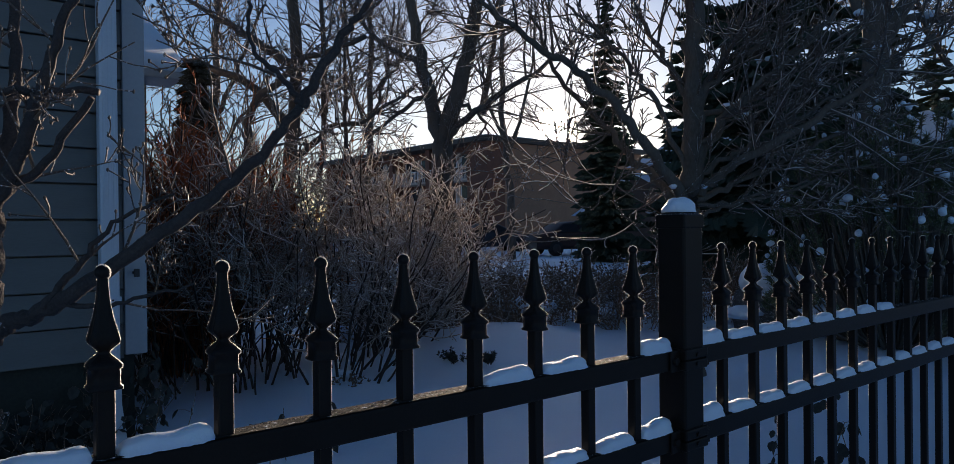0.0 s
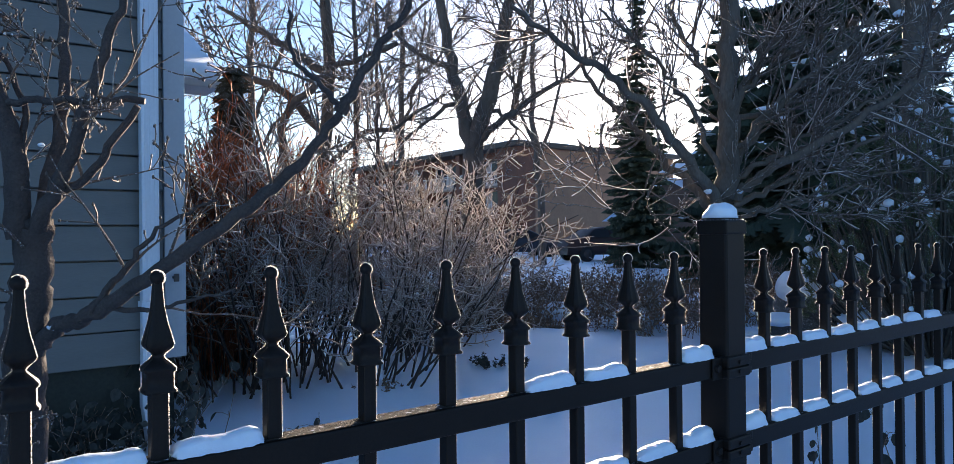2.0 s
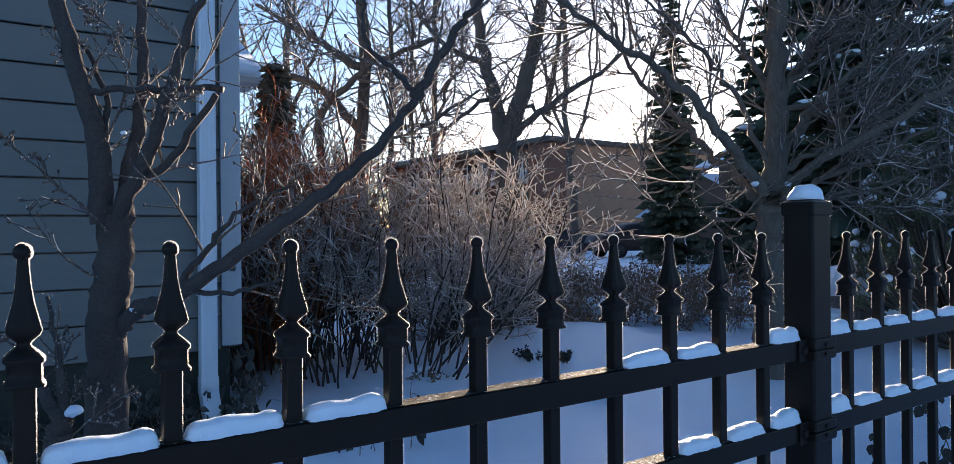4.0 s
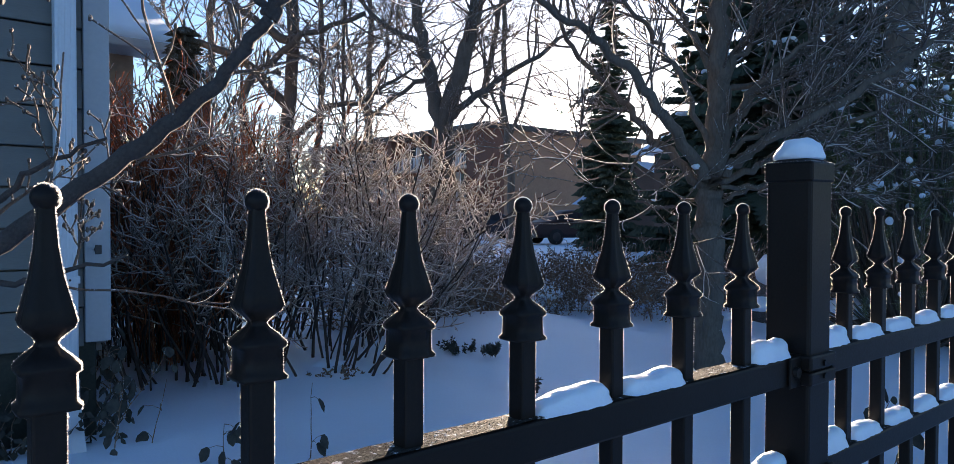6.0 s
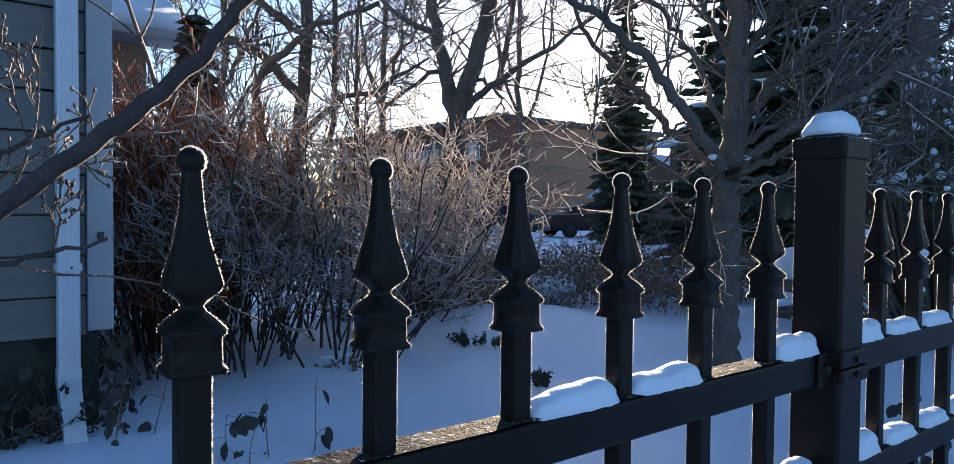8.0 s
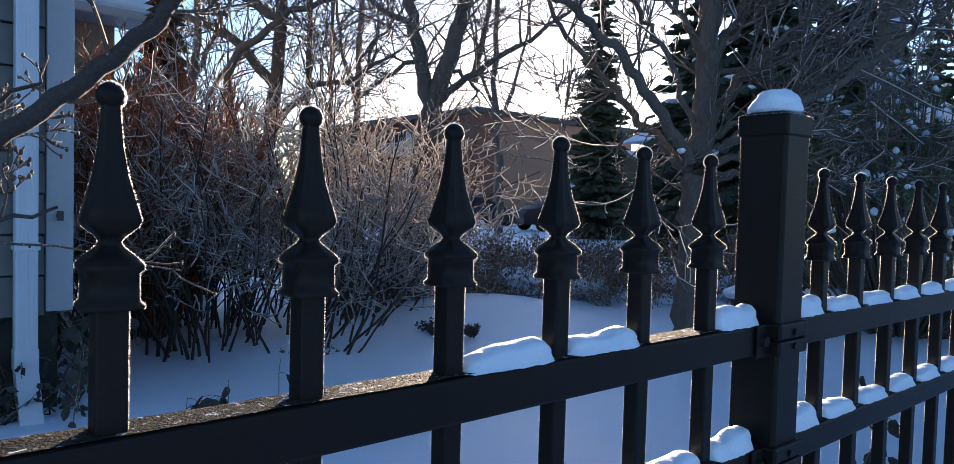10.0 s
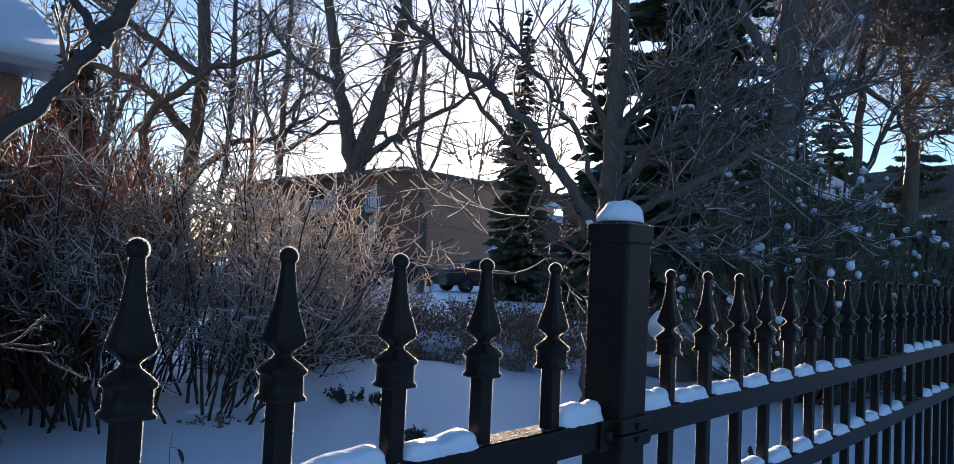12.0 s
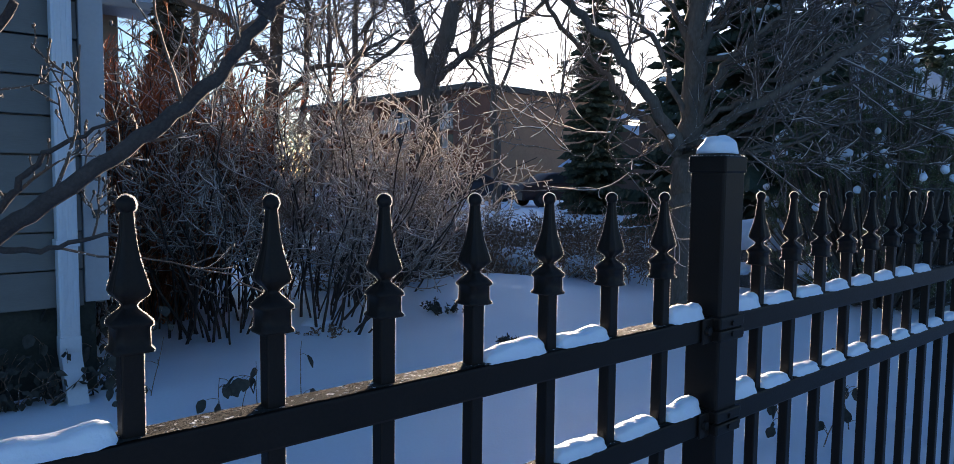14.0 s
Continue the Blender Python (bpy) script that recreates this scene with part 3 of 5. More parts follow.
def apartment_block():
    b = new("apartment_building")
    b.location = (BX, BY, 0)
    tagged(b, "three-storey flat-roofed brick apartment block with balconies", "building")
    top = 8.5
    part("pier", box((0, 0, 0), (1.9, 2.6, top), 0.02), M_BRICK, b, "dark red brick corner pier")
    part("wall", box((1.9, 0.05, 0), (20.0, 2.6, top), 0.02), M_BRICKEND, b, "plain brown brick end wall")
    part("wall", box((1.4, 2.6, 0), (20.0, 30.0, top)), M_BRICK, b)
    part("roof", box((-0.5, -0.5, top), (20.4, 30.3, top + 0.42), 0.03), M_DARKMETAL, b, "dark flat roof edge")
    part("snow", box((-0.3, -0.3, top + 0.42), (20.2, 30.1, top + 0.5), 0.04), M_SNOW, b)
    for k in range(4):
        y = 2.6 + k * 6.0
        part("pier", box((0.0, y + 5.4, 0), (1.4, y + 6.0, top), 0.02), M_BRICK, b)
        for z in (0.25, 2.95, 5.65):
            part("balcony", box((-0.05, y, z - 0.2), (1.4, y + 5.4, z), 0.02), M_CONC, b)
            for py in (0.02, 2.52):
                part("panel", box((1.35, y + py, z + 0.02), (1.395, y + py + (0.42 if py < 1 else 0.55), z + 2.3)), M_CONC, b, "pale wall panel beside the balcony door")
            for wy in (0.5, 3.1):
                win = part("window", box((1.36, y + wy, z + 0.05), (1.405, y + wy + 2.0, z + 2.15)), M_GLASS, b, "dark balcony door glass")
                for yy in (0.0, 0.98, 1.92):
                    part("frame", box((1.32, y + wy + yy, z + 0.05), (1.36, y + wy + yy + 0.09, z + 2.15)), M_SPOUT, win)
            rail = part("balcony_rail", box((-0.04, y + 0.05, z + 0.95), (0.0, y + 5.35, z + 1.01)), M_SPOUT, b, "pale balcony railing")
            for i in range(24):
                child("baluster", ME_BALUSTER, rail, (0, y + 0.12 + i * 0.22, z))
    return b


apartment_block()


def far_house(label, x0, y0, w, d, ez, rz):
    h = new("house")
    tagged(h, label, "house", "houses behind the garden")
    part("wall", box((x0, y0, 0), (x0 + w, y0 + d, ez)), M_DARKWALL, h)
    bm = bmesh.new()
    ym = y0 + d / 2
    vs = [bm.verts.new(c) for c in ((x0 - 0.4, y0 - 0.5, ez - 0.3), (x0 + w, y0 - 0.5, ez - 0.3), (x0 + w, ym, rz), (x0 - 0.4, ym, rz), (x0 + w, y0 + d + 0.5, ez - 0.3), (x0 - 0.4, y0 + d + 0.5, ez - 0.3))]
    for f in ((0, 1, 2, 3), (3, 2, 4, 5)):
        bm.faces.new([vs[i] for i in f])
    bmesh.ops.solidify(bm, geom=bm.faces[:], thickness=0.14)
    part("roof", bm, M_SNOW, h, "snow-covered pitched roof")
    bm = bmesh.new()
    vs = [bm.verts.new(c) for c in ((x0, y0, ez), (x0, y0 + d, ez), (x0, ym, rz - 0.15), (x0 + 0.2, y0, ez), (x0 + 0.2, y0 + d, ez), (x0 + 0.2, ym, rz - 0.15))]
    for f in ((0, 1, 2), (5, 4, 3), (0, 3, 4, 1), (1, 4, 5, 2), (2, 5, 3, 0)):
        bm.faces.new([vs[i] for i in f])
    part("gable", bm, M_DARKWALL, h)
    for yy in (0.8, 3.6):
        w1 = part("window", box((x0 - 0.03, y0 + yy, 1.3), (x0 + 0.01, y0 + yy + 1.3, 2.4)), M_GLASS, h)
        part("frame", box((x0 - 0.05, y0 + yy - 0.06, 1.24), (x0 - 0.02, y0 + yy + 1.36, 1.31)), M_SPOUT, w1)
    return h




def hip_house():
    """A house with a hipped snow roof, one corner towards the garden."""
    h = new("house")
    h.matrix_world = pose(17.82, 4.32, 0, 0, 0, 163)
    tagged(h, "dark boarded house under a hipped roof with patchy snow", "house", "houses behind the garden")
    w, d, ez, rz = 4.6, 7.0, 2.95, 4.75
    part("wall", box((0.45, -d + 0.45, 0), (w - 0.45, -0.45, ez)), M_DARKWALL, h)
    bm = bmesh.new()
    vs = [bm.verts.new(c) for c in ((0, 0, ez), (w, 0, ez), (w, -d, ez), (0, -d, ez), (w / 2, -w / 2, rz), (w / 2, -d + w / 2, rz))]
    for f in ((0, 1, 4), (1, 2, 5, 4), (2, 3, 5), (3, 0, 4, 5), (3, 2, 1, 0)):
        bm.faces.new([vs[i] for i in f])
    bmesh.ops.recalc_face_normals(bm, faces=bm.faces[:])
    part("roof", bm, M_SNOW, h, "snow on the hipped roof")
    part("fascia", box((-0.02, 0.002, ez - 0.22), (w + 0.02, 0.06, ez - 0.01), 0.01), M_DARKMETAL, h)
    part("fascia", box((-0.06, -d, ez - 0.22), (-0.002, 0.0, ez - 0.01), 0.01), M_DARKMETAL, h)
    part("porch_post", box((0.1, -0.25, 0), (0.25, -0.1, ez - 0.22), 0.01), M_DARKWALL, h)
    win = part("window", box((1.2, -0.455, 1.0), (2.4, -0.42, 2.2)), M_GLASS, h)
    part("frame", box((1.12, -0.445, 0.92), (2.48, -0.40, 1.0), 0.005), M_TRIM, win)
    part("frame", box((1.12, -0.445, 2.2), (2.48, -0.40, 2.28), 0.005), M_TRIM, win)
    return h


hip_house()


def long_house():
    """A long dark house with a low dark roof, seen through the twigs."""
    h = new("house")
    h.matrix_world = pose(22.6, 4.6, 0, 0, 0, 71)
    tagged(h, "long dark brown house with a low shingled roof", "house", "houses behind the garden")
    part("wall", box((-9.0, -3.0, 0), (4.2, 3.0, 2.9)), M_DARKWALL, h)
    bm = bmesh.new()
    vs = [bm.verts.new(c) for c in ((-9.4, 3.5, 2.75), (4.6, 3.5, 2.75), (4.6, 0, 4.55), (-9.4, 0, 4.55), (4.6, -3.5, 2.75), (-9.4, -3.5, 2.75))]
    for f in ((0, 1, 2, 3), (3, 2, 4, 5), (1, 4, 2), (0, 3, 5), (0, 5, 4, 1)):
        bm.faces.new([vs[i] for i in f])
    bmesh.ops.recalc_face_normals(bm, faces=bm.faces[:])
    part("roof", bm, M_SHINGLE, h, "dark shingles with the snow blown off")
    for x in (-6.0, -2.6, 1.0):
        win = part("window", box((x, 2.98, 1.0), (x + 1.3, 3.03, 2.2)), M_GLASS, h)
        part("frame", box((x - 0.08, 3.0, 0.92), (x + 1.38, 3.06, 1.0), 0.005), M_TRIM, win)
    return h


long_house()
far_house("dark house with a low snow-covered gable roof beside conifers", 25.0, 16.4, 8.0, 6.0, 2.2, 3.7)

# ---------------------------------------------------------------- trees
TW_NEAR = dict(bud=0.0032, segs=5, wander=0.20, lift=0.05, kids=(0, 4, 6), spread=1.0, shrink=0.42, thin=0.5, sides=(4, 5, 6), rmin=0.0016)


def limb_tree(label, limbs, mat, twig_mat, seed, twig_n, twig_len, twig_r, spec, group="", from_frac=0.25, bias=(0, 0, 0.25), sides=10, steps=7, level=2, wob=0.006, frost_per=1, frost_size=0.004, frost_limb=6, hoar=0.0):
    """A bare tree: each limb is a tapered curve, with wandering twigs along it."""
    rng = random.Random(seed)
    t = new("tree")
    t.location = limbs[0][0][0]
    base = Vector(limbs[0][0][0])
    tagged(t, label, "tree", group)
    for i, (ctrl, r0, r1) in enumerate(limbs):
        pts = smooth_path([Vector(c) - base for c in ctrl], steps, rng, wob)
        n = len(pts)
        radii = [r0 + (r1 - r0) * (j / (n - 1)) for j in range(n)]
        radii = [r * (1 + 0.07 * noise.noise(p * 9)) for r, p in zip(radii, pts)]
        V, F = [], []
        tube(V, F, pts, radii, sides if i < 3 else max(6, sides - 3))
        tv, tf, fv, ff = [], [], [], []
        sp = dict(spec, frost=(fv, ff, frost_per, frost_size), hoar=(fv, ff, hoar))
        limb = part_raw("trunk" if i == 0 else "limb", V, F, mat, t)
        for q, r in zip(pts, radii):
            for _ in range(frost_limb):
                o = (rand_dir(rng) + Vector((0.4, 0.4, 0.3))).normalized()
                flake(fv, ff, q + rand_dir(rng) * 0.01 + o * r, o, frost_size, rng)
        length = sum((pts[j + 1] - pts[j]).length for j in range(n - 1))
        cnt = int(twig_n * length * (0.4 if i == 0 else 1.0))
        for _ in range(cnt):
            u = rng.uniform(from_frac if i else 0.75, 1.0)
            j = min(n - 2, int(u * (n - 1)))
            d = (pts[j + 1] - pts[j]).normalized()
            side = d.cross(rand_dir(rng)).normalized()
            way = d * 0.6 + side + Vector(bias)
            lv = level if rng.random() < 0.55 else level - 1
            grow(tv, tf, rng, pts[j] + side * radii[j] * 0.6, way, twig_len * rng.uniform(0.4, 1.2), min(twig_r, radii[j] * 0.6), lv, sp)
        tagged(part_raw("twig_mass", tv, tf, twig_mat, limb, "fine frosted twigs"), kind="stuff")
        tagged(part_raw("frost", fv, ff, M_FROST, limb, smooth=False), kind="stuff")
    return t


# the slim tree close behind the fence
limb_tree("slim bare garden tree with dark bark, close behind the fence", [
    (((0.14, 2.08, 0.22), (0.15, 2.05, 0.67), (0.16, 2.02, 1.03), (0.17, 1.99, 1.20), (0.18, 1.99, 1.36)), 0.054, 0.040),
    (((0.15, 1.98, 1.33), (0.13, 2.00, 1.56), (0.09, 2.03, 1.74), (0.03, 2.08, 2.00)), 0.029, 0.016),
    (((0.19, 2.01, 1.34), (0.23, 2.02, 1.56), (0.25, 2.06, 1.77), (0.24, 2.10, 2.09)), 0.020, 0.010),
    (((0.18, 1.96, 1.35), (0.24, 1.87, 1.52), (0.29, 1.81, 1.71), (0.34, 1.75, 1.88)), 0.021, 0.008),
    (((0.17, 2.01, 1.05), (0.22, 1.93, 1.12), (0.28, 1.85, 1.15), (0.38, 1.71, 1.25), (0.51, 1.57, 1.37), (0.61, 1.48, 1.47), (0.68, 1.41, 1.58)), 0.022, 0.0105),
    (((0.68, 1.41, 1.58), (0.72, 1.38, 1.67), (0.77, 1.32, 1.77), (0.82, 1.27, 1.88)), 0.013, 0.006),
    (((0.68, 1.41, 1.58), (0.67, 1.46, 1.64), (0.63, 1.53, 1.71), (0.63, 1.56, 1.83)), 0.008, 0.004),
    (((0.27, 1.84, 1.16), (0.34, 1.82, 1.25), (0.40, 1.79, 1.34), (0.52, 1.73, 1.41)), 0.010, 0.003),
    (((0.30, 1.82, 1.16), (0.41, 1.71, 1.17), (0.52, 1.60, 1.21)), 0.007, 0.0025),
    (((0.20, 1.95, 1.40), (0.28, 1.87, 1.48), (0.36, 1.78, 1.62)), 0.012, 0.008),
    (((0.13, 2.00, 1.64), (0.25, 1.88, 1.64), (0.37, 1.76, 1.63)), 0.009, 0.008),
    (((0.15, 1.98, 1.47), (0.16, 2.03, 1.64), (0.10, 2.14, 1.83)), 0.010, 0.005),
], M_NEARBARK, M_TWIG, 5, 7, 0.30, 0.0038, TW_NEAR, frost_size=0.0013, frost_per=2, frost_limb=0, hoar=0.2)

# the low second stem with a snowy crotch
limb_tree("low forked stem beside the slim tree, snow in its fork", [
    (((0.02, 1.87, 0.27), (0.03, 1.87, 0.70), (0.04, 1.86, 0.83), (0.05, 1.86, 0.89)), 0.035, 0.026),
    (((0.05, 1.86, 0.89), (0.02, 1.87, 0.96), (-0.03, 1.92, 1.09)), 0.020, 0.008),
    (((0.05, 1.85, 0.89), (0.05, 1.88, 1.02), (0.03, 1.94, 1.16)), 0.012, 0.004),
], M_NEARBARK, M_TWIG, 6, 10, 0.14, 0.003, TW_NEAR, frost_size=0.0022, frost_per=2)

TW_MID = dict(segs=6, wander=0.16, lift=0.03, kids=(0, 4, 5), spread=0.85, shrink=0.48, thin=0.6, sides=(4, 4, 5), rmin=0.0036, along=1.1)
# the broad tree behind the post
limb_tree("broad bare tree with grey bark and sweeping snowy limbs", [
    (((4.25, 2.89, 0.17), (4.26, 2.90, 0.63), (4.27, 2.91, 1.08), (4.28, 2.91, 1.46), (4.33, 2.89, 1.88), (4.35, 2.89, 2.37), (4.42, 2.93, 3.19)), 0.105, 0.06),
    (((4.24, 2.91, 1.52), (3.94, 3.00, 1.91), (3.64, 3.13, 2.23), (3.28, 3.28, 2.48), (2.89, 3.47, 2.76)), 0.041, 0.014),
    (((4.25, 2.94, 1.46), (4.14, 3.23, 1.80), (4.03, 3.44, 2.07), (3.87, 3.71, 2.45), (3.77, 3.93, 2.97)), 0.033, 0.011),
    (((4.35, 2.86, 1.57), (4.41, 2.64, 1.73), (4.55, 2.28, 1.94), (4.76, 1.87, 2.24), (4.96, 1.60, 2.48)), 0.037, 0.012),
    (((4.34, 2.88, 1.76), (4.60, 2.75, 2.12), (4.91, 2.53, 2.47), (5.21, 2.30, 2.85)), 0.033, 0.014),
    (((4.32, 2.88, 1.50), (4.79, 2.72, 1.67), (5.47, 2.45, 1.98), (6.23, 2.13, 2.27)), 0.026, 0.008),
    (((4.33, 2.90, 1.99), (4.42, 2.78, 2.36), (4.50, 2.60, 2.78)), 0.033, 0.016),
    (((4.33, 2.90, 2.11), (4.24, 3.04, 2.50), (4.15, 3.26, 2.95)), 0.030, 0.013),
    (((4.29, 2.90, 1.38), (4.28, 2.60, 1.45), (4.33, 2.31, 1.55), (4.44, 1.98, 1.60)), 0.016, 0.005),
    (((4.11, 3.12, 1.84), (3.85, 3.19, 1.57), (3.86, 3.11, 1.41), (4.00, 2.94, 1.27)), 0.010, 0.003),
    (((4.33, 2.89, 1.84), (4.40, 2.53, 2.20), (4.61, 2.13, 2.54)), 0.022, 0.008),
    (((4.33, 2.88, 1.65), (4.52, 2.55, 1.90), (4.82, 2.20, 2.14), (5.10, 1.87, 2.43)), 0.021, 0.006),
    (((4.34, 2.87, 1.46), (4.95, 2.72, 1.52), (5.75, 2.48, 1.75), (6.60, 2.08, 1.96)), 0.016, 0.006),
    (((4.36, 2.88, 2.22), (4.50, 2.59, 2.48), (4.74, 2.28, 2.74)), 0.022, 0.008),
    (((4.34, 2.89, 2.07), (5.15, 2.71, 2.34), (6.19, 2.43, 2.75), (6.93, 2.12, 3.04)), 0.022, 0.007),
    (((4.30, 2.91, 1.69), (3.98, 2.99, 2.22), (3.70, 3.09, 2.52), (3.40, 3.20, 2.77)), 0.022, 0.008),
    (((4.08, 3.28, 1.89), (3.81, 3.35, 1.46), (3.49, 3.47, 1.67)), 0.007, 0.002),
], M_BARK, M_TWIG, 8, 8, 0.85, 0.009, TW_MID, level=2, wob=0.022, frost_per=2, frost_size=0.004, hoar=0.45)

TW_FAR = dict(segs=5, wander=0.22, lift=0.02, kids=(0, 4, 6), spread=0.9, shrink=0.45, thin=0.5, sides=(3, 3, 4), rmin=0.007)
# tall old trees in front of the apartment block
limb_tree("tall bare old tree with forked trunks", [
    (((10.52, 13.92, 0.23), (10.52, 13.98, 1.97), (10.51, 14.04, 3.42)), 0.34, 0.26),
    (((10.51, 14.04, 3.35), (10.28, 14.26, 4.72), (10.03, 14.51, 6.31), (9.80, 14.77, 8.62)), 0.19, 0.10),
    (((10.51, 14.04, 3.35), (10.91, 13.78, 5.02), (11.22, 13.59, 6.47), (11.52, 13.44, 8.79)), 0.24, 0.12),
    (((10.56, 14.01, 3.56), (11.04, 13.03, 4.28), (11.69, 11.91, 4.95), (12.15, 11.07, 5.66)), 0.10, 0.03),
    (((10.79, 13.85, 4.44), (11.57, 13.88, 4.24), (12.07, 14.11, 3.71)), 0.06, 0.02),
    (((10.28, 14.26, 4.72), (9.65, 14.73, 4.13), (9.33, 15.60, 3.62)), 0.07, 0.02),
    (((10.17, 14.37, 5.44), (9.32, 15.05, 6.01), (8.89, 16.06, 7.34)), 0.09, 0.03),
    (((11.99, 14.19, 4.32), (12.15, 14.11, 5.70), (12.41, 13.97, 7.55)), 0.10, 0.04),
], M_BARK, M_TWIG, 11, 4.2, 2.2, 0.03, TW_FAR, "tall garden trees", frost_size=0.012, frost_limb=0, level=2, wob=0.05, steps=5)
limb_tree("tall bare old tree with spreading crooked limbs", [
    (((5.57, 12.69, 0.00), (5.76, 12.60, 1.78), (5.95, 12.51, 3.44), (5.93, 12.62, 6.21)), 0.16, 0.10),
    (((5.91, 12.54, 3.22), (5.26, 13.07, 4.10), (4.30, 13.83, 4.53), (3.43, 14.52, 4.85)), 0.10, 0.03),
    (((5.33, 12.96, 2.33), (5.10, 12.67, 3.47), (5.70, 11.98, 4.29), (6.50, 10.87, 4.72)), 0.09, 0.04),
    (((5.81, 12.59, 2.44), (6.15, 11.71, 3.15), (6.48, 10.83, 3.28), (7.14, 10.34, 3.80)), 0.07, 0.02),
    (((6.29, 12.21, 2.23), (6.39, 12.18, 3.78), (6.37, 12.28, 5.99)), 0.06, 0.04),
    (((7.13, 12.83, 2.31), (7.18, 12.84, 3.98), (7.17, 12.93, 6.36)), 0.05, 0.03),
    (((5.92, 12.57, 4.44), (5.18, 13.17, 5.09), (4.31, 13.86, 5.75)), 0.09, 0.03),
], M_BARK, M_TWIG, 12, 5.0, 1.6, 0.02, TW_FAR, "tall garden trees", frost_size=0.012, frost_limb=0, level=2, wob=0.05, steps=5)
limb_tree("tall bare tree with a thick snow-plastered trunk", [
    (((9.38, 3.71, 0.78), (9.29, 3.66, 2.00), (9.21, 3.60, 3.15), (9.14, 3.51, 4.45), (9.03, 3.41, 6.21)), 0.19, 0.12),
    (((9.19, 3.60, 3.38), (9.23, 3.16, 4.09), (9.32, 2.69, 4.55), (9.54, 2.20, 5.32)), 0.10, 0.04),
    (((9.19, 3.56, 3.68), (9.77, 3.19, 3.83), (10.42, 2.78, 3.66), (10.90, 2.61, 3.24)), 0.06, 0.02),
    (((9.18, 3.59, 3.53), (8.91, 3.79, 4.21), (8.60, 4.06, 4.89), (8.34, 4.26, 5.64)), 0.08, 0.03),
    (((9.16, 3.50, 4.37), (9.31, 3.25, 5.07), (9.45, 3.00, 5.76)), 0.07, 0.03),
], M_BARK, M_TWIG, 13, 4.0, 1.3, 0.016, TW_FAR, "tall garden trees", frost_size=0.012, frost_limb=0, level=2, wob=0.03, steps=5)
limb_tree("bare tree with drooping twigs at the street", [
    (((15.96, 3.77, 1.75), (15.87, 3.67, 3.30), (15.70, 3.66, 4.84), (15.43, 3.79, 6.26), (15.13, 3.91, 7.92)), 0.16, 0.06),
    (((15.72, 3.67, 4.60), (16.08, 3.08, 6.05), (16.20, 2.77, 7.48)), 0.10, 0.04),
    (((15.78, 3.67, 4.13), (16.30, 3.05, 4.39), (16.78, 2.40, 5.36)), 0.07, 0.02),
    (((15.56, 3.72, 5.67), (15.09, 4.13, 6.48), (14.77, 4.37, 7.43)), 0.06, 0.02),
], M_BARK, M_TWIG, 14, 17.0, 2.2, 0.02, dict(TW_FAR, lift=-0.06, kids=(0, 4, 8), segs=4), "tall garden trees", frost_size=0.012, frost_limb=0, level=2, wob=0.05, steps=5)

limb_tree("bare tree with drooping twigs at the street", [
    (((14.53, 2.35, 1.72), (14.39, 2.34, 3.04), (14.18, 2.41, 4.36), (14.13, 2.28, 5.79), (13.96, 2.32, 7.01)), 0.13, 0.06),
    (((14.25, 2.39, 3.96), (13.87, 2.70, 4.86), (13.55, 2.88, 6.18)), 0.08, 0.03),
    (((14.23, 2.38, 4.16), (14.48, 2.01, 4.89), (14.75, 1.60, 5.82)), 0.07, 0.02),
    (((14.16, 2.35, 5.08), (13.79, 2.67, 5.78), (13.33, 3.10, 6.37)), 0.06, 0.02),
], M_BARK, M_TWIG, 18, 17.0, 2.0, 0.018, dict(TW_FAR, lift=-0.06, kids=(0, 4, 8), segs=4), "tall garden trees", frost_size=0.012, frost_limb=0, level=2, wob=0.05, steps=5)
limb_tree("slim bare tree with a curtain of drooping twigs", [
    (((13.70, 3.95, 0.10), (13.66, 3.92, 2.20), (13.74, 3.99, 4.10), (13.60, 3.90, 6.00), (13.66, 3.98, 8.20)), 0.10, 0.04),
    (((13.70, 3.95, 3.10), (13.95, 3.35, 4.50), (14.10, 2.90, 6.30)), 0.055, 0.02),
    (((13.72, 3.97, 3.60), (13.35, 4.50, 4.90), (13.15, 4.80, 6.50)), 0.055, 0.02),
    (((13.68, 3.95, 4.70), (14.05, 3.50, 5.60), (14.40, 3.05, 6.00)), 0.045, 0.02),
    (((13.62, 3.92, 5.50), (13.30, 4.30, 6.30), (13.05, 4.60, 6.80)), 0.04, 0.02),
], M_BARK, M_TWIG, 19, 19.0, 2.0, 0.016, dict(TW_FAR, lift=-0.09, kids=(0, 4, 8), segs=5), "tall garden trees", frost_size=0.012, frost_limb=0, level=2, wob=0.05, steps=5)
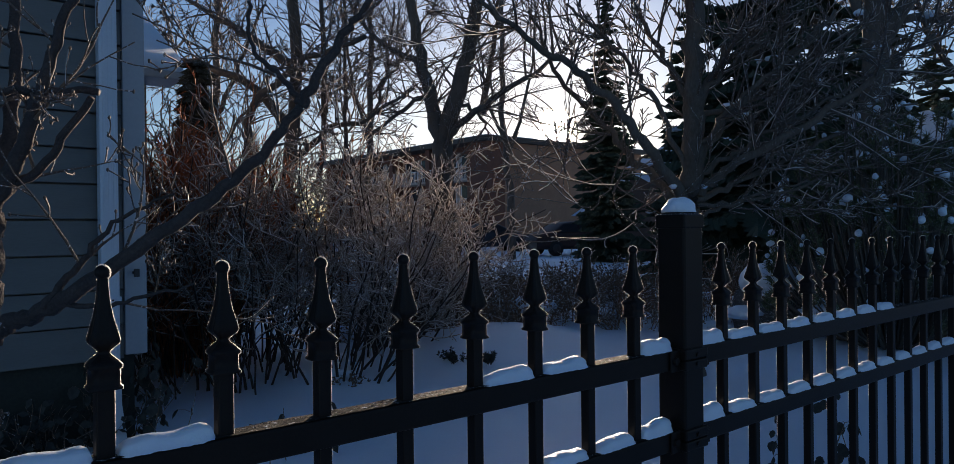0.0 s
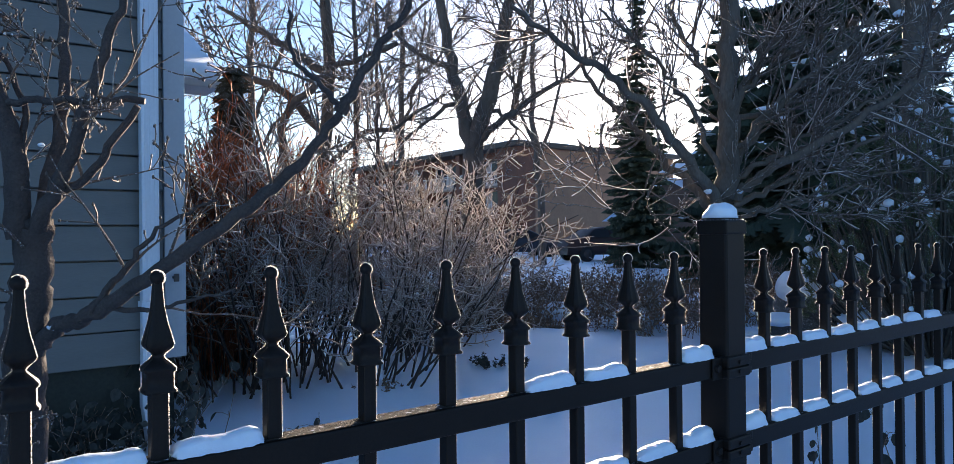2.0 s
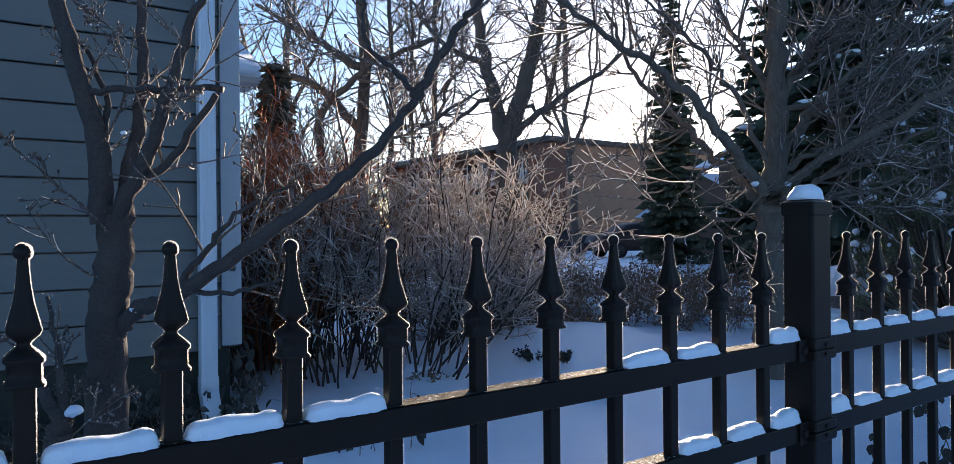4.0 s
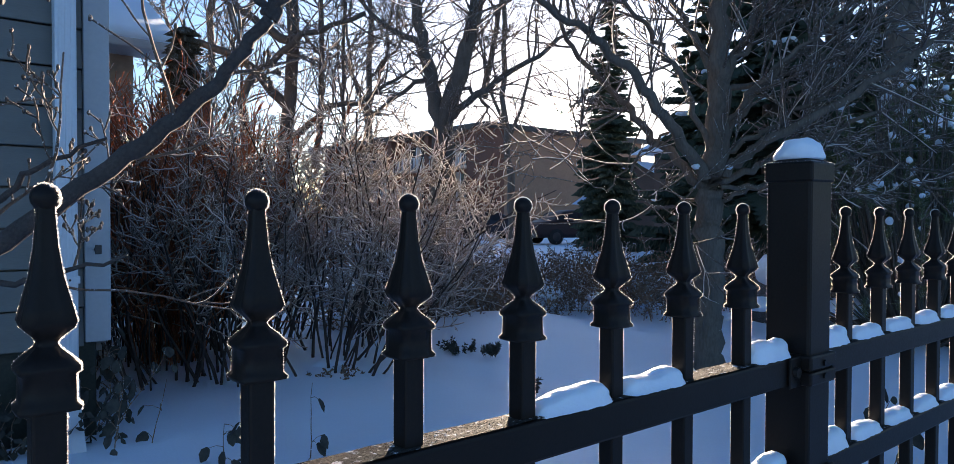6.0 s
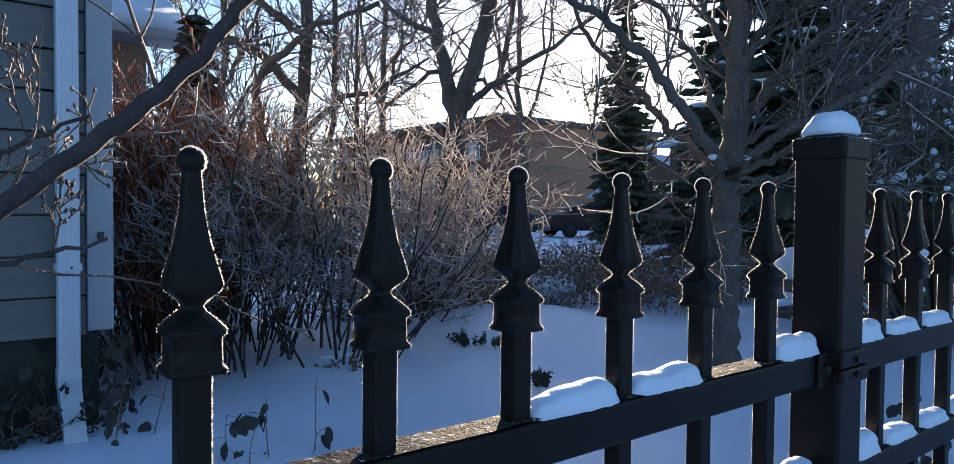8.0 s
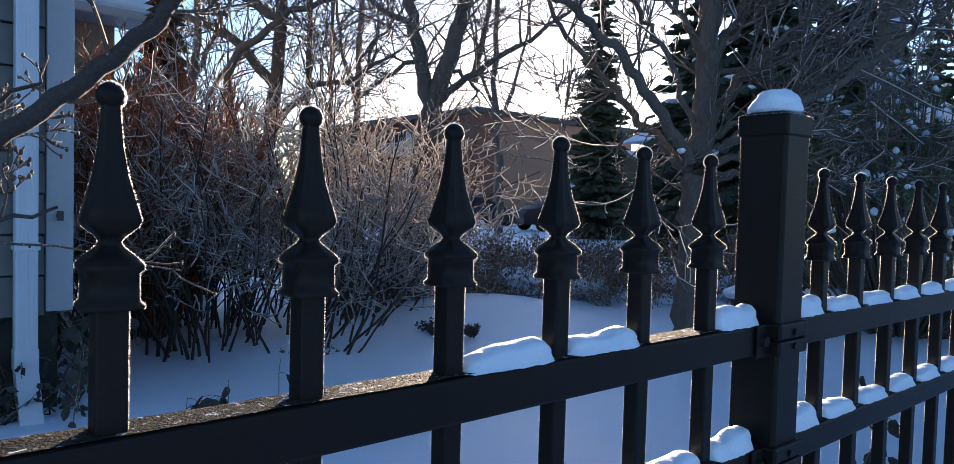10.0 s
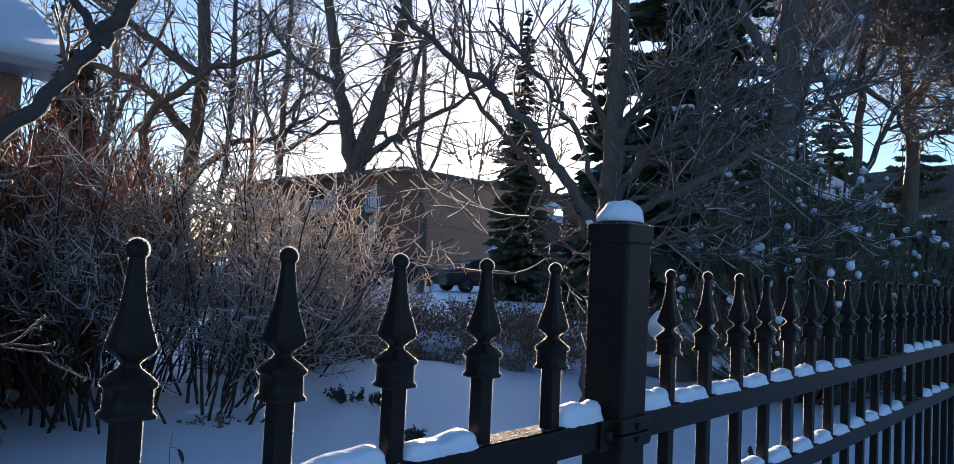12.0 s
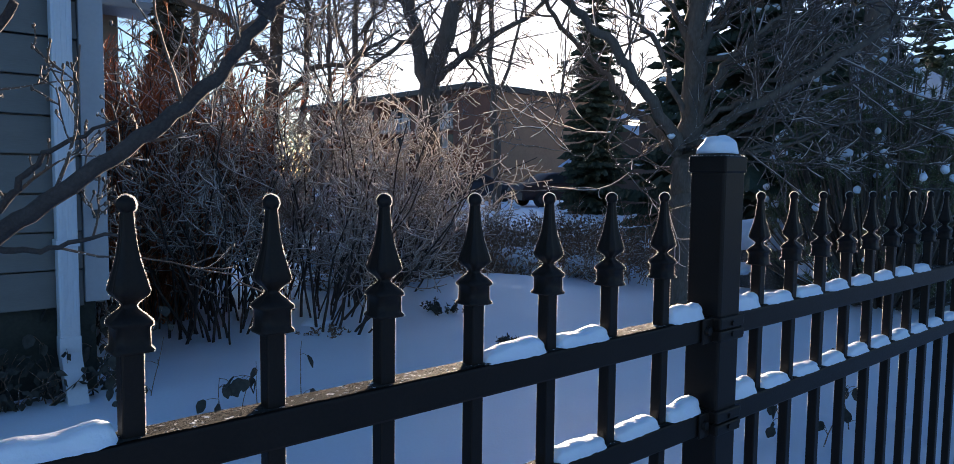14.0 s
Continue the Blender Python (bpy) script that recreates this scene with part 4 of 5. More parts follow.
limb_tree("slender bare tree with upright poles", [
    (((10.58, 17.66, -0.14), (10.64, 17.72, 2.93), (10.75, 17.75, 6.17), (10.80, 17.81, 9.24)), 0.12, 0.06),
    (((10.64, 17.75, 3.78), (10.36, 18.02, 5.48), (10.12, 18.29, 7.87)), 0.06, 0.03),
    (((10.66, 17.74, 4.12), (11.07, 17.48, 5.66), (11.33, 17.35, 7.88)), 0.06, 0.03),
    (((10.70, 17.75, 5.15), (11.45, 17.20, 6.18), (12.27, 16.61, 7.55)), 0.05, 0.02),
], M_BARK, M_TWIG, 15, 4.5, 1.9, 0.022, TW_FAR, "tall garden trees", frost_size=0.012, frost_limb=0, level=2, wob=0.05, steps=5)
limb_tree("slender bare tree with upright poles", [
    (((5.71, 16.37, -0.30), (5.72, 16.46, 2.56), (5.87, 16.43, 5.16), (5.96, 16.47, 8.16)), 0.12, 0.06),
    (((5.75, 16.46, 3.25), (5.33, 16.84, 4.74), (4.92, 17.22, 6.51)), 0.06, 0.03),
    (((5.81, 16.44, 3.93), (6.30, 16.10, 5.16), (6.75, 15.80, 6.53)), 0.06, 0.03),
    (((5.74, 16.45, 2.84), (6.29, 16.06, 3.93), (6.84, 15.66, 4.48)), 0.05, 0.02),
], M_BARK, M_TWIG, 16, 4.5, 1.7, 0.02, TW_FAR, "tall garden trees", frost_size=0.012, frost_limb=0, level=2, wob=0.05, steps=5)
limb_tree("bare tree with drooping twigs at the street", [
    (((17.88, 19.60, 0.15), (17.87, 19.70, 2.81), (17.72, 19.91, 5.69), (17.84, 19.98, 10.34)), 0.16, 0.08),
    (((17.78, 19.81, 3.92), (18.47, 19.36, 6.36), (18.85, 19.17, 9.47)), 0.08, 0.03),
    (((17.75, 19.86, 4.58), (17.24, 20.32, 6.57), (17.09, 20.52, 9.01)), 0.07, 0.03),
], M_BARK, M_TWIG, 17, 2.6, 2.0, 0.02, dict(TW_FAR, lift=-0.08), "tall garden trees", frost_size=0.012, frost_limb=0, level=2, wob=0.05, steps=5)


def conifer(label, at, tall, wide, seed, rows=34, snow=0.0, mat=None):
    """A spruce: a trunk with whorls of drooping boughs, each bough a spray of needled shoots."""
    rng = random.Random(seed)
    t = new("conifer")
    t.location = at
    tagged(t, label, "tree", "conifers")
    V, F = [], []
    tube(V, F, [Vector((0, 0, -0.2)), Vector((0, 0, tall * 0.5)), Vector((0, 0, tall))], [wide * 0.09, wide * 0.06, 0.01], 8)
    part_raw("trunk", V, F, M_BARK, t)
    V, F, SV, SF = [], [], [], []
    for i in range(rows):
        u = (i + rng.random()) / rows
        z = 0.25 + (tall - 0.3) * u
        reach = wide * (1 - u) ** 0.85 * rng.uniform(0.75, 1.1) + 0.06
        nb = max(4, int(10 * (1 - u) + 4))
        for k in range(nb):
            a = rng.uniform(0, 2 * math.pi)
            r = reach * rng.uniform(0.7, 1.08)
            out = Vector((math.cos(a), math.sin(a), 0))
            side = Vector((-out.y, out.x, 0))
            droop = -0.18 - 0.22 * (1 - u)
            tip = Vector((0, 0, z)) + out * r + Vector((0, 0, r * droop + 0.12 * r))
            mid = Vector((0, 0, z)) + out * r * 0.55 + Vector((0, 0, r * droop * 0.6))
            w = 0.16 * r + 0.05
            # the bough's sprays: thin needled shoots to both sides
            ns = int(9 + 9 * r)
            for s in range(ns):
                v = (s + rng.random()) / ns
                p = Vector((0, 0, z)).lerp(mid, min(1, v * 1.6)) if v < 0.62 else mid.lerp(tip, (v - 0.62) / 0.38)
                for sg in (-1, 1):
                    q = p + (side * sg * rng.uniform(0.7, 1.2) + out * 0.6) * w * (1.3 - v) + Vector((0, 0, -rng.uniform(0.05, 0.55) * w))
                    b = len(V)
                    h = Vector((0, 0, 0.035 + 0.03 * r))
                    o2 = out * (0.05 + 0.04 * r)
                    V.extend((p + h, p - h - o2, q, p + o2 * 2 - h))
                    F.extend(((b, b + 1, b + 2), (b, b + 2, b + 3)))
            if snow and rng.random() < snow:
                blob(SV, SF, mid.lerp(tip, rng.random()) + Vector((0, 0, 0.03)), (0.10 * r + 0.03, 0.10 * r + 0.03, 0.04), rng)
    part_raw("crown", V, F, mat or M_NEEDLE, t, smooth=False)
    if SV:
        tagged(part_raw("snow", SV, SF, M_CAP, t, "patches of snow on the boughs"), kind="stuff")
    return t


def at_px(p, z=0.2):
    return (p[0], p[1], z)


conifer("tall slender dark spruce with an even spire", at_px((18.75, 15.83, 0.92)), 10.0, 1.25, 21, 80)
conifer("broad dark green spruce with drooping boughs", at_px((9.80, 5.44, 1.18)), 9.0, 1.6, 22, 40, 0.12)
conifer("broad dark green spruce with drooping boughs", at_px((11.30, 5.28, 1.20)), 8.0, 1.6, 23, 38, 0.12)
conifer("broad dark green spruce with drooping boughs", at_px((12.18, 8.06, 1.12)), 6.0, 1.3, 24, 36, 0.02)
conifer("broad dark green spruce with drooping boughs", at_px((14.37, 5.61, 1.21)), 6.2, 1.4, 26, 40, 0.05)
conifer("broad dark green spruce with drooping boughs", at_px((20.0, 6.4)), 6.0, 2.1, 28, 36, 0.05)
conifer("broad dark green spruce with drooping boughs", at_px((20.4, 4.5)), 5.2, 2.0, 29, 34, 0.05)
conifer("narrow bronzed evergreen column behind the red-brown shrubs", at_px((2.33, 7.05)), 2.85, 0.36, 27, 60, 0, M_BRONZED)


def snowy_pine(label, at, wide, tall, seed):
    """A low mountain pine: upright shoots with tufts of needles, many capped by balls of snow."""
    rng = random.Random(seed)
    t = new("pine_bush")
    t.location = at
    tagged(t, label, "pine", "snowy pines")
    BV, BF, V, F, SV, SF = [], [], [], [], [], []
    for i in range(430):
        a, rr = rng.uniform(0, 6.283), math.sqrt(rng.random())
        top = tall * math.sqrt(max(0.05, 1 - rr ** 3.2)) * rng.uniform(0.4, 1.0) ** 0.7
        p = Vector((math.cos(a) * rr * wide, math.sin(a) * rr * wide, max(0.2, top)))
        tube(BV, BF, [Vector((p.x * 0.25, p.y * 0.25, 0)), Vector((p.x * 0.75, p.y * 0.75, p.z * 0.55)), p], [0.014, 0.009, 0.005], 4)
        up = (Vector((p.x, p.y, 0)) * 0.5 + Vector((0, 0, 1)) + rand_dir(rng) * 0.4).normalized()
        for k in range(60):
            d = (up * rng.uniform(0.1, 1.0) + rand_dir(rng) * 0.8).normalized()
            s = p - up * rng.uniform(0, 0.13)
            e = s + d * rng.uniform(0.05, 0.085)
            w = d.cross(rand_dir(rng)).normalized() * 0.005
            b = len(V)
            V.extend((s + w, s - w, e))
            F.append((b, b + 1, b + 2))
        if rng.random() < 0.36:
            s = rng.uniform(0.018, 0.042)
            SV, SF = [], []
            blob(SV, SF, p + Vector((0, 0, 0.03)), (s, s * rng.uniform(0.7, 1.1), s * 0.85), rng, 0.15, 8, 6)
            part_raw("snow_ball", SV, SF, M_CAP, t)
    tagged(part_raw("branchwork", BV, BF, M_BARK, t), kind="stuff")
    tagged(part_raw("needle_mass", V, F, M_PINE, t, smooth=False), kind="stuff")
    return t


snowy_pine("low green mountain pine dotted with balls of snow", at_px((6.75, 2.53, 1.26), 0.25), 1.05, 2.15, 31)
snowy_pine("low green mountain pine dotted with balls of snow", at_px((8.28, 2.17, 1.28), 0.25), 1.15, 1.75, 32)

# ---------------------------------------------------------------- shrubs
TW_SHRUB = dict(segs=7, wander=0.33, lift=0.03, kids=(0, 4, 6), spread=0.85, shrink=0.42, thin=0.62, sides=(3, 4, 5), rmin=0.0032, along=0.9, bare=0.42)


def stem_shrub(label, at, foot, spread, tall, stems, mat, seed, r=0.007, spec=TW_SHRUB, lean=(0, 0), level=2, frost_per=1, frost_size=0.004, leaves=0, twig=None, hoar=0.6):
    """A many-stemmed shrub: stems fan up from the ground and branch into fine twigs."""
    rng = random.Random(seed)
    s = new("shrub")
    s.location = at
    tagged(s, label, "shrub", "bare shrubs")
    fv, ff = [], []
    for i in range(stems):
        V, F, TV, TF = [], [], [], []
        sp = dict(spec, frost=(fv, ff, frost_per, frost_size), hoar=(fv, ff, hoar), split=(TV, TF))
        a = rng.uniform(0, 6.283)
        rad = math.sqrt(rng.random())
        p = Vector((math.cos(a) * foot * rad, math.sin(a) * foot * rad, -0.1))
        way = Vector((math.cos(a) * spread * rad + rng.gauss(0, 0.14) + lean[0], math.sin(a) * spread * rad + rng.gauss(0, 0.14) + lean[1], 1))
        grow(V, F, rng, p, way, tall * rng.uniform(0.6, 1.12), r * rng.uniform(0.6, 1.2), level, sp)
        stem = part_raw("stem", V, F, mat, s)
        if TV:
            tagged(part_raw("twig_mass", TV, TF, twig or mat, stem, "fine frosted twigs"), kind="stuff")
    if leaves:
        LV, LF = [], []
        for i in range(leaves):
            a, rad, u = rng.uniform(0, 6.283), math.sqrt(rng.random()), rng.random() ** 0.7
            q = Vector((math.cos(a) * rad * (foot + 0.35), math.sin(a) * rad * (foot + 0.35), 0.08 + tall * 0.85 * u * (1 - 0.5 * rad)))
            o = rand_dir(rng)
            w = o.cross(rand_dir(rng)).normalized()
            L = rng.uniform(0.018, 0.042)
            b = len(LV)
            LV.extend((q, q + o * L * 0.5 + w * L * 0.4, q + o * L, q + o * L * 0.5 - w * L * 0.4))
            LF.append((b, b + 1, b + 2, b + 3))
        tagged(part_raw("leaves", LV, LF, M_DRYLEAF, s, "withered brown leaves", smooth=False), kind="stuff")
    tagged(part_raw("frost", fv, ff, M_FROST, s, "frost crystals on the twigs", smooth=False), kind="stuff")
    return s


TW_RED = dict(TW_SHRUB, kids=(0, 5, 9), wander=0.2, spread=0.6, bare=0.2, rmin=0.0034)
for spot, foot, spread, tall, n, seed in (((1.50, 5.35), 0.40, 0.25, 1.45, 60, 41), ((2.05, 5.85), 0.5, 0.3, 1.6, 70, 42), ((1.75, 6.5), 0.5, 0.25, 1.8, 60, 40)):
    stem_shrub("tall dense bare shrub with rusty red-brown stems beside the house", at_px(spot, 0.40), foot, spread, tall, n, M_STEM, seed, 0.007, TW_RED, twig=M_REDSTEM, hoar=0.08, frost_per=0)
TW_FAN = dict(segs=7, wander=0.23, lift=0.05, kids=(0, 5, 9), spread=1.1, shrink=0.36, thin=0.6, sides=(3, 4, 5), rmin=0.0031, along=0.6, rise=0.1, bare=0.34)
for spot, foot, spread, tall, n, seed, lean in (((1.42, 4.50), 0.22, 0.4, 1.6, 15, 50, (-0.12, 0.0)), ((1.78, 4.35), 0.26, 0.45, 1.75, 20, 43, (-0.05, 0.0)), ((2.15, 4.05), 0.28, 0.45, 1.65, 22, 44, (0.08, -0.05)),
                                                ((2.55, 4.45), 0.30, 0.5, 1.65, 20, 45, (0.18, -0.12)), ((2.14, 5.2), 0.3, 0.4, 2.0, 20, 46, (0, 0)),
                                                ((3.05, 4.85), 0.25, 0.5, 1.65, 18, 47, (0.28, -0.2)), ((3.55, 5.05), 0.25, 0.5, 1.4, 16, 48, (0.15, -0.1)), ((2.75, 5.75), 0.3, 0.4, 1.9, 16, 49, (0.1, 0))):
    stem_shrub("large bare shrub with dark stems and hoar-frosted twigs", at_px(spot, 0.37), foot, spread, tall, n, M_STEM, seed, 0.0095, TW_FAN, lean, twig=M_HOARTWIG, hoar=0.9, frost_per=2)
TW_LOW = dict(TW_SHRUB, kids=(0, 4, 6), wander=0.3, spread=0.9, rmin=0.003, bare=0.2)
for i, (spot, tall) in enumerate((((3.97, 5.35, 0.62), 0.75), ((4.78, 5.47, 0.56), 0.75), ((5.48, 5.43, 0.53), 0.8), ((6.08, 5.22, 0.51), 0.75),
                                     ((5.97, 4.55, 0.58), 0.8), ((5.68, 6.92, 0.53), 0.8), ((7.09, 6.46, 0.50), 0.8), ((7.22, 4.47, 0.51), 0.8),
                                     ((8.22, 4.32, 0.47), 0.8), ((3.56, 5.40, 0.48), 0.8))):
    stem_shrub("low dense dried brown shrub poking out of the snow", at_px(spot, 0.28), 0.35, 0.75, tall, 28, M_DRYSTEM, 60 + i, 0.005, TW_LOW, leaves=1500, hoar=0.3)

# ---------------------------------------------------------------- cars at the street


def car(label, at, turn, paint):
    """A parked saloon: body with a bellied side, cabin with windows, wheels with rims."""
    c = new("car")
    c.matrix_world = pose(at[0], at[1], at[2], 0, 0, turn)
    tagged(c, label, "car", "parked cars")
    tops = ((-2.2, 0.62), (-2.12, 0.88), (-1.6, 0.97), (-1.35, 1.05), (-0.85, 1.37), (-0.3, 1.45), (0.3, 1.42), (0.75, 1.22), (1.15, 1.0), (1.7, 0.9), (2.1, 0.76), (2.2, 0.58))
    V, F = [], []
    n, half = 25, 6
    for i in range(n):
        x = -2.2 + 4.4 * i / (n - 1)
        top = float(np.interp(x, [q[0] for q in tops], [q[1] for q in tops]))
        w = 0.86 * (1 - 0.16 * (abs(x) / 2.2) ** 4)
        belt = min(0.92, top - 0.06)
        ring = [(w * 0.94, 0.28), (w, 0.48), (w, 0.62), (w * 0.97, belt), (w * 0.97 - 0.45 * max(0, top - 0.95), top - 0.05), (w * 0.80 - 0.45 * max(0, top - 0.95), top)]
        V.extend((x, y, z) for y, z in ring)
        V.extend((x, -y, z) for y, z in reversed(ring))
    m = 2 * half
    F = [(i * m + j, i * m + (j + 1) % m, (i + 1) * m + (j + 1) % m, (i + 1) * m + j) for i in range(n - 1) for j in range(m)]
    F += [tuple(range(m)), tuple((n - 1) * m + j for j in range(m - 1, -1, -1))]
    part_raw("body", V, F, paint, c)
    for side in (-1, 1):
        for x0, x1, x2, x3 in ((-1.35, -0.25, -0.25, -0.9), (-0.15, 0.95, 0.3, -0.15)):
            bm = bmesh.new()
            y = side * 0.845
            vs = [bm.verts.new(p) for p in ((x0, y, 0.99), (x1, y, 0.99), (x2, side * 0.665, 1.33), (x3, side * 0.665, 1.33))]
            bm.faces.new(vs)
            bmesh.ops.solidify(bm, geom=bm.faces[:], thickness=0.03)
            part("window", bm, M_CARGLASS, c)
        for x in (-1.35, 1.35):
            V, F = [], []
            tube(V, F, [Vector((x, side * 0.70, 0.32)), Vector((x, side * 0.90, 0.32))], [0.32, 0.32], 20)
            wheel = part_raw("wheel", V, F, M_RUBBER, c)
            V, F = [], []
            tube(V, F, [Vector((x, side * 0.86, 0.32)), Vector((x, side * 0.915, 0.32))], [0.2, 0.19], 12)
            part_raw("rim", V, F, M_DARKMETAL, wheel)
        part("lamp", box((2.06, side * 0.62 - 0.14, 0.62), (2.17, side * 0.62 + 0.14, 0.74), 0.02), M_SPOUT, c)
        part("mirror", box((0.75, side * 0.92 - 0.09, 0.98), (0.9, side * 0.92 + 0.09, 1.1), 0.03), paint, c)
    return c


car("dark grey car parked in front of the apartment block", at_px((23.4, 27.5), 0.18), -12, M_CARBLUE)
car("dark red car parked in front of the apartment block", at_px((22.9, 21.2), 0.18), -15, M_CARRED)
car("dark grey car parked in front of the apartment block", at_px((18.96, 11.18, 0.55), 0.18), 30, M_CARBLUE)

# ---------------------------------------------------------------- small things on the snow


def stone(label, at, size, seed, snow_top=True):
    rng = random.Random(seed)
    s = new("stone")
    s.location = at
    tagged(s, label, "stone", "garden stones")
    V, F = [], []
    blob(V, F, (0, 0, size[2] * 0.5), size, rng, 0.16, 12, 8)
    part_raw("rock", V, F, M_ROCK, s)
    if snow_top:
        V, F = [], []
        blob(V, F, (-0.01, 0, size[2] * 1.2), (size[0] * 0.9, size[1] * 0.9, size[2] * 0.45), rng, 0.10, 14, 8)
        part_raw("snow", V, F, M_CAP, s, "thick cushion of snow on top")
    return s


stone("large grey boulder capped with snow", at_px((6.78, 3.62, 0.63), 0.25), (0.36, 0.34, 0.44), 72)
stone("grey stone half buried in the snow", at_px((5.52, 5.91, 0.48), 0.3), (0.25, 0.25, 0.13), 73)
stone("grey stone half buried in the snow", at_px((7.48, 5.40, 0.42), 0.3), (0.3, 0.3, 0.16), 74)


stone("dark stone showing through the snow", at_px((3.65, 4.46, 0.43), 0.42), (0.09, 0.08, 0.05), 75, False)
stone("dark stone showing through the snow", at_px((3.59, 4.65, 0.37), 0.40), (0.07, 0.07, 0.05), 76, False)


def clump(label, at, wide, tall, seed, mat, n=40):
    """A low evergreen tuft: short leafy sprigs poking through the snow."""
    rng = random.Random(seed)
    c = new("plant")
    c.location = at
    tagged(c, label, "plant", "plants in the snow")
    V, F = [], []
    for i in range(n):
        a, r = rng.uniform(0, 6.283), wide * math.sqrt(rng.random())
        p = Vector((math.cos(a) * r, math.sin(a) * r, -0.02))
        d = Vector((math.cos(a) * 0.5, math.sin(a) * 0.5, 1)) + rand_dir(rng) * 0.5
        L = tall * rng.uniform(0.5, 1.1)
        for k in range(8):
            q = p + d.normalized() * L * (k + 1) / 8
            for _ in range(4):
                o = (rand_dir(rng) + Vector((0, 0, 0.3))).normalized()
                s = o.cross(rand_dir(rng)).normalized() * 0.005
                b = len(V)
                V.extend((q, q + o * 0.012 + s, q + o * 0.026, q + o * 0.012 - s))
                F.append((b, b + 1, b + 2, b + 3))
    tagged(part_raw("leaves", V, F, mat, c, smooth=False), kind="stuff")
    return c


for i, (spot, w, z) in enumerate((((3.10, 3.98, 0.36), 0.10, 0.42), ((3.19, 3.79, 0.38), 0.04, 0.42), ((2.87, 3.09, 0.36), 0.03, 0.36), ((3.83, 4.68, 0.45), 0.08, 0.45))):
    clump("low dark evergreen tuft poking through the snow", at_px(spot, z), w, 0.07, 80 + i, M_DARKLEAF, 18)
clump("dark tuft of dead grass at the foot of the shrub", at_px((2.13, 3.85, 0.31), 0.36), 0.07, 0.12, 86, M_DRYLEAF, 24)


def stalk(label, at, tall, seed, leaves=9, lean=(0, 0), leaf=0.05):
    """A withered stalk with curled dark leaves hanging from it."""
    rng = random.Random(seed)
    s = new("stalk")
    s.location = at
    tagged(s, label, "plant", "withered stalks")
    V, F = [], []
    way = Vector((lean[0] + rng.gauss(0, 0.12), lean[1] + rng.gauss(0, 0.12), 1)).normalized()
    p, pts = Vector((0, 0, -0.15)), []
    for k in range(9):
        pts.append(p.copy())
        way = (way + rand_dir(rng) * 0.13).normalized()
        p = p + way * (tall + 0.15) / 8
    tube(V, F, pts, [0.0035 - 0.0003 * k for k in range(9)], 5)
    ends = []
    for k in range(leaves):
        j = rng.randint(3, 8)
        o = (rand_dir(rng) * Vector((1, 1, 0.3))).normalized()
        e = pts[j] + o * rng.uniform(0.02, 0.07) + Vector((0, 0, rng.uniform(-0.01, 0.04)))
        tube(V, F, [pts[j], pts[j].lerp(e, 0.5) + Vector((0, 0, 0.006)), e], [0.0016, 0.0013, 0.001], 3)
        ends.append((e, o))
    part_raw("stem", V, F, M_DRYSTEM, s)
    for e, o in ends:
        V, F = [], []
        L = leaf * rng.uniform(0.6, 1.3)
        down = Vector((o.x * 0.5, o.y * 0.5, -1)).normalized()
        sd = down.cross(rand_dir(rng)).normalized()
        nn = down.cross(sd)
        for u in (0.0, 0.3, 0.65, 1.0):
            w = L * 0.42 * math.sin(math.pi * min(0.97, u * 0.85 + 0.12))
            for v in (-1, 0, 1):
                V.append(e + down * L * u + sd * w * v + nn * (0.35 * w * abs(v) + 0.15 * L * u * u))
        for a in range(3):
            for c in range(2):
                q = a * 3 + c
                F.append((q, q + 1, q + 4, q + 3))
        part_raw("leaf", V, F, M_DARKLEAF, s)
    return s


rng_st = random.Random(7)
for i, (spot, z, tall, nl) in enumerate((((0.90, 3.35, 0.43), 0.36, 0.34, 9), ((0.91, 3.53, 0.40), 0.37, 0.42, 10), ((0.98, 3.48, 0.41), 0.36, 0.5, 6), ((0.85, 3.52, 0.44), 0.38, 0.36, 11),
                                         ((0.82, 3.73, 0.50), 0.38, 0.42, 12), ((0.78, 3.70, 0.46), 0.38, 0.45, 10), ((0.79, 3.37, 0.39), 0.36, 0.3, 9), ((1.22, 2.79, 0.42), 0.33, 0.22, 8),
                                         ((1.18, 2.88, 0.38), 0.33, 0.2, 9), ((1.31, 2.84, 0.40), 0.33, 0.26, 6), ((1.46, 2.85, 0.36), 0.33, 0.3, 4), ((0.98, 3.22, 0.35), 0.35, 0.3, 3),
                                         ((0.77, 3.84, 0.59), 0.40, 0.34, 14), ((0.83, 3.21, 0.38), 0.35, 0.34, 12), ((0.82, 3.41, 0.42), 0.36, 0.42, 12), ((0.78, 3.57, 0.39), 0.36, 0.38, 14),
                                         ((2.85, 1.36, 0.83), 0.31, 0.25, 7), ((3.15, 1.34, 0.75), 0.31, 0.3, 6), ((2.64, 1.38, 0.34), 0.31, 0.3, 7))):
    stalk("thin withered stalk with curled dark leaves standing in snow", at_px(spot, z), tall, 90 + i, nl)


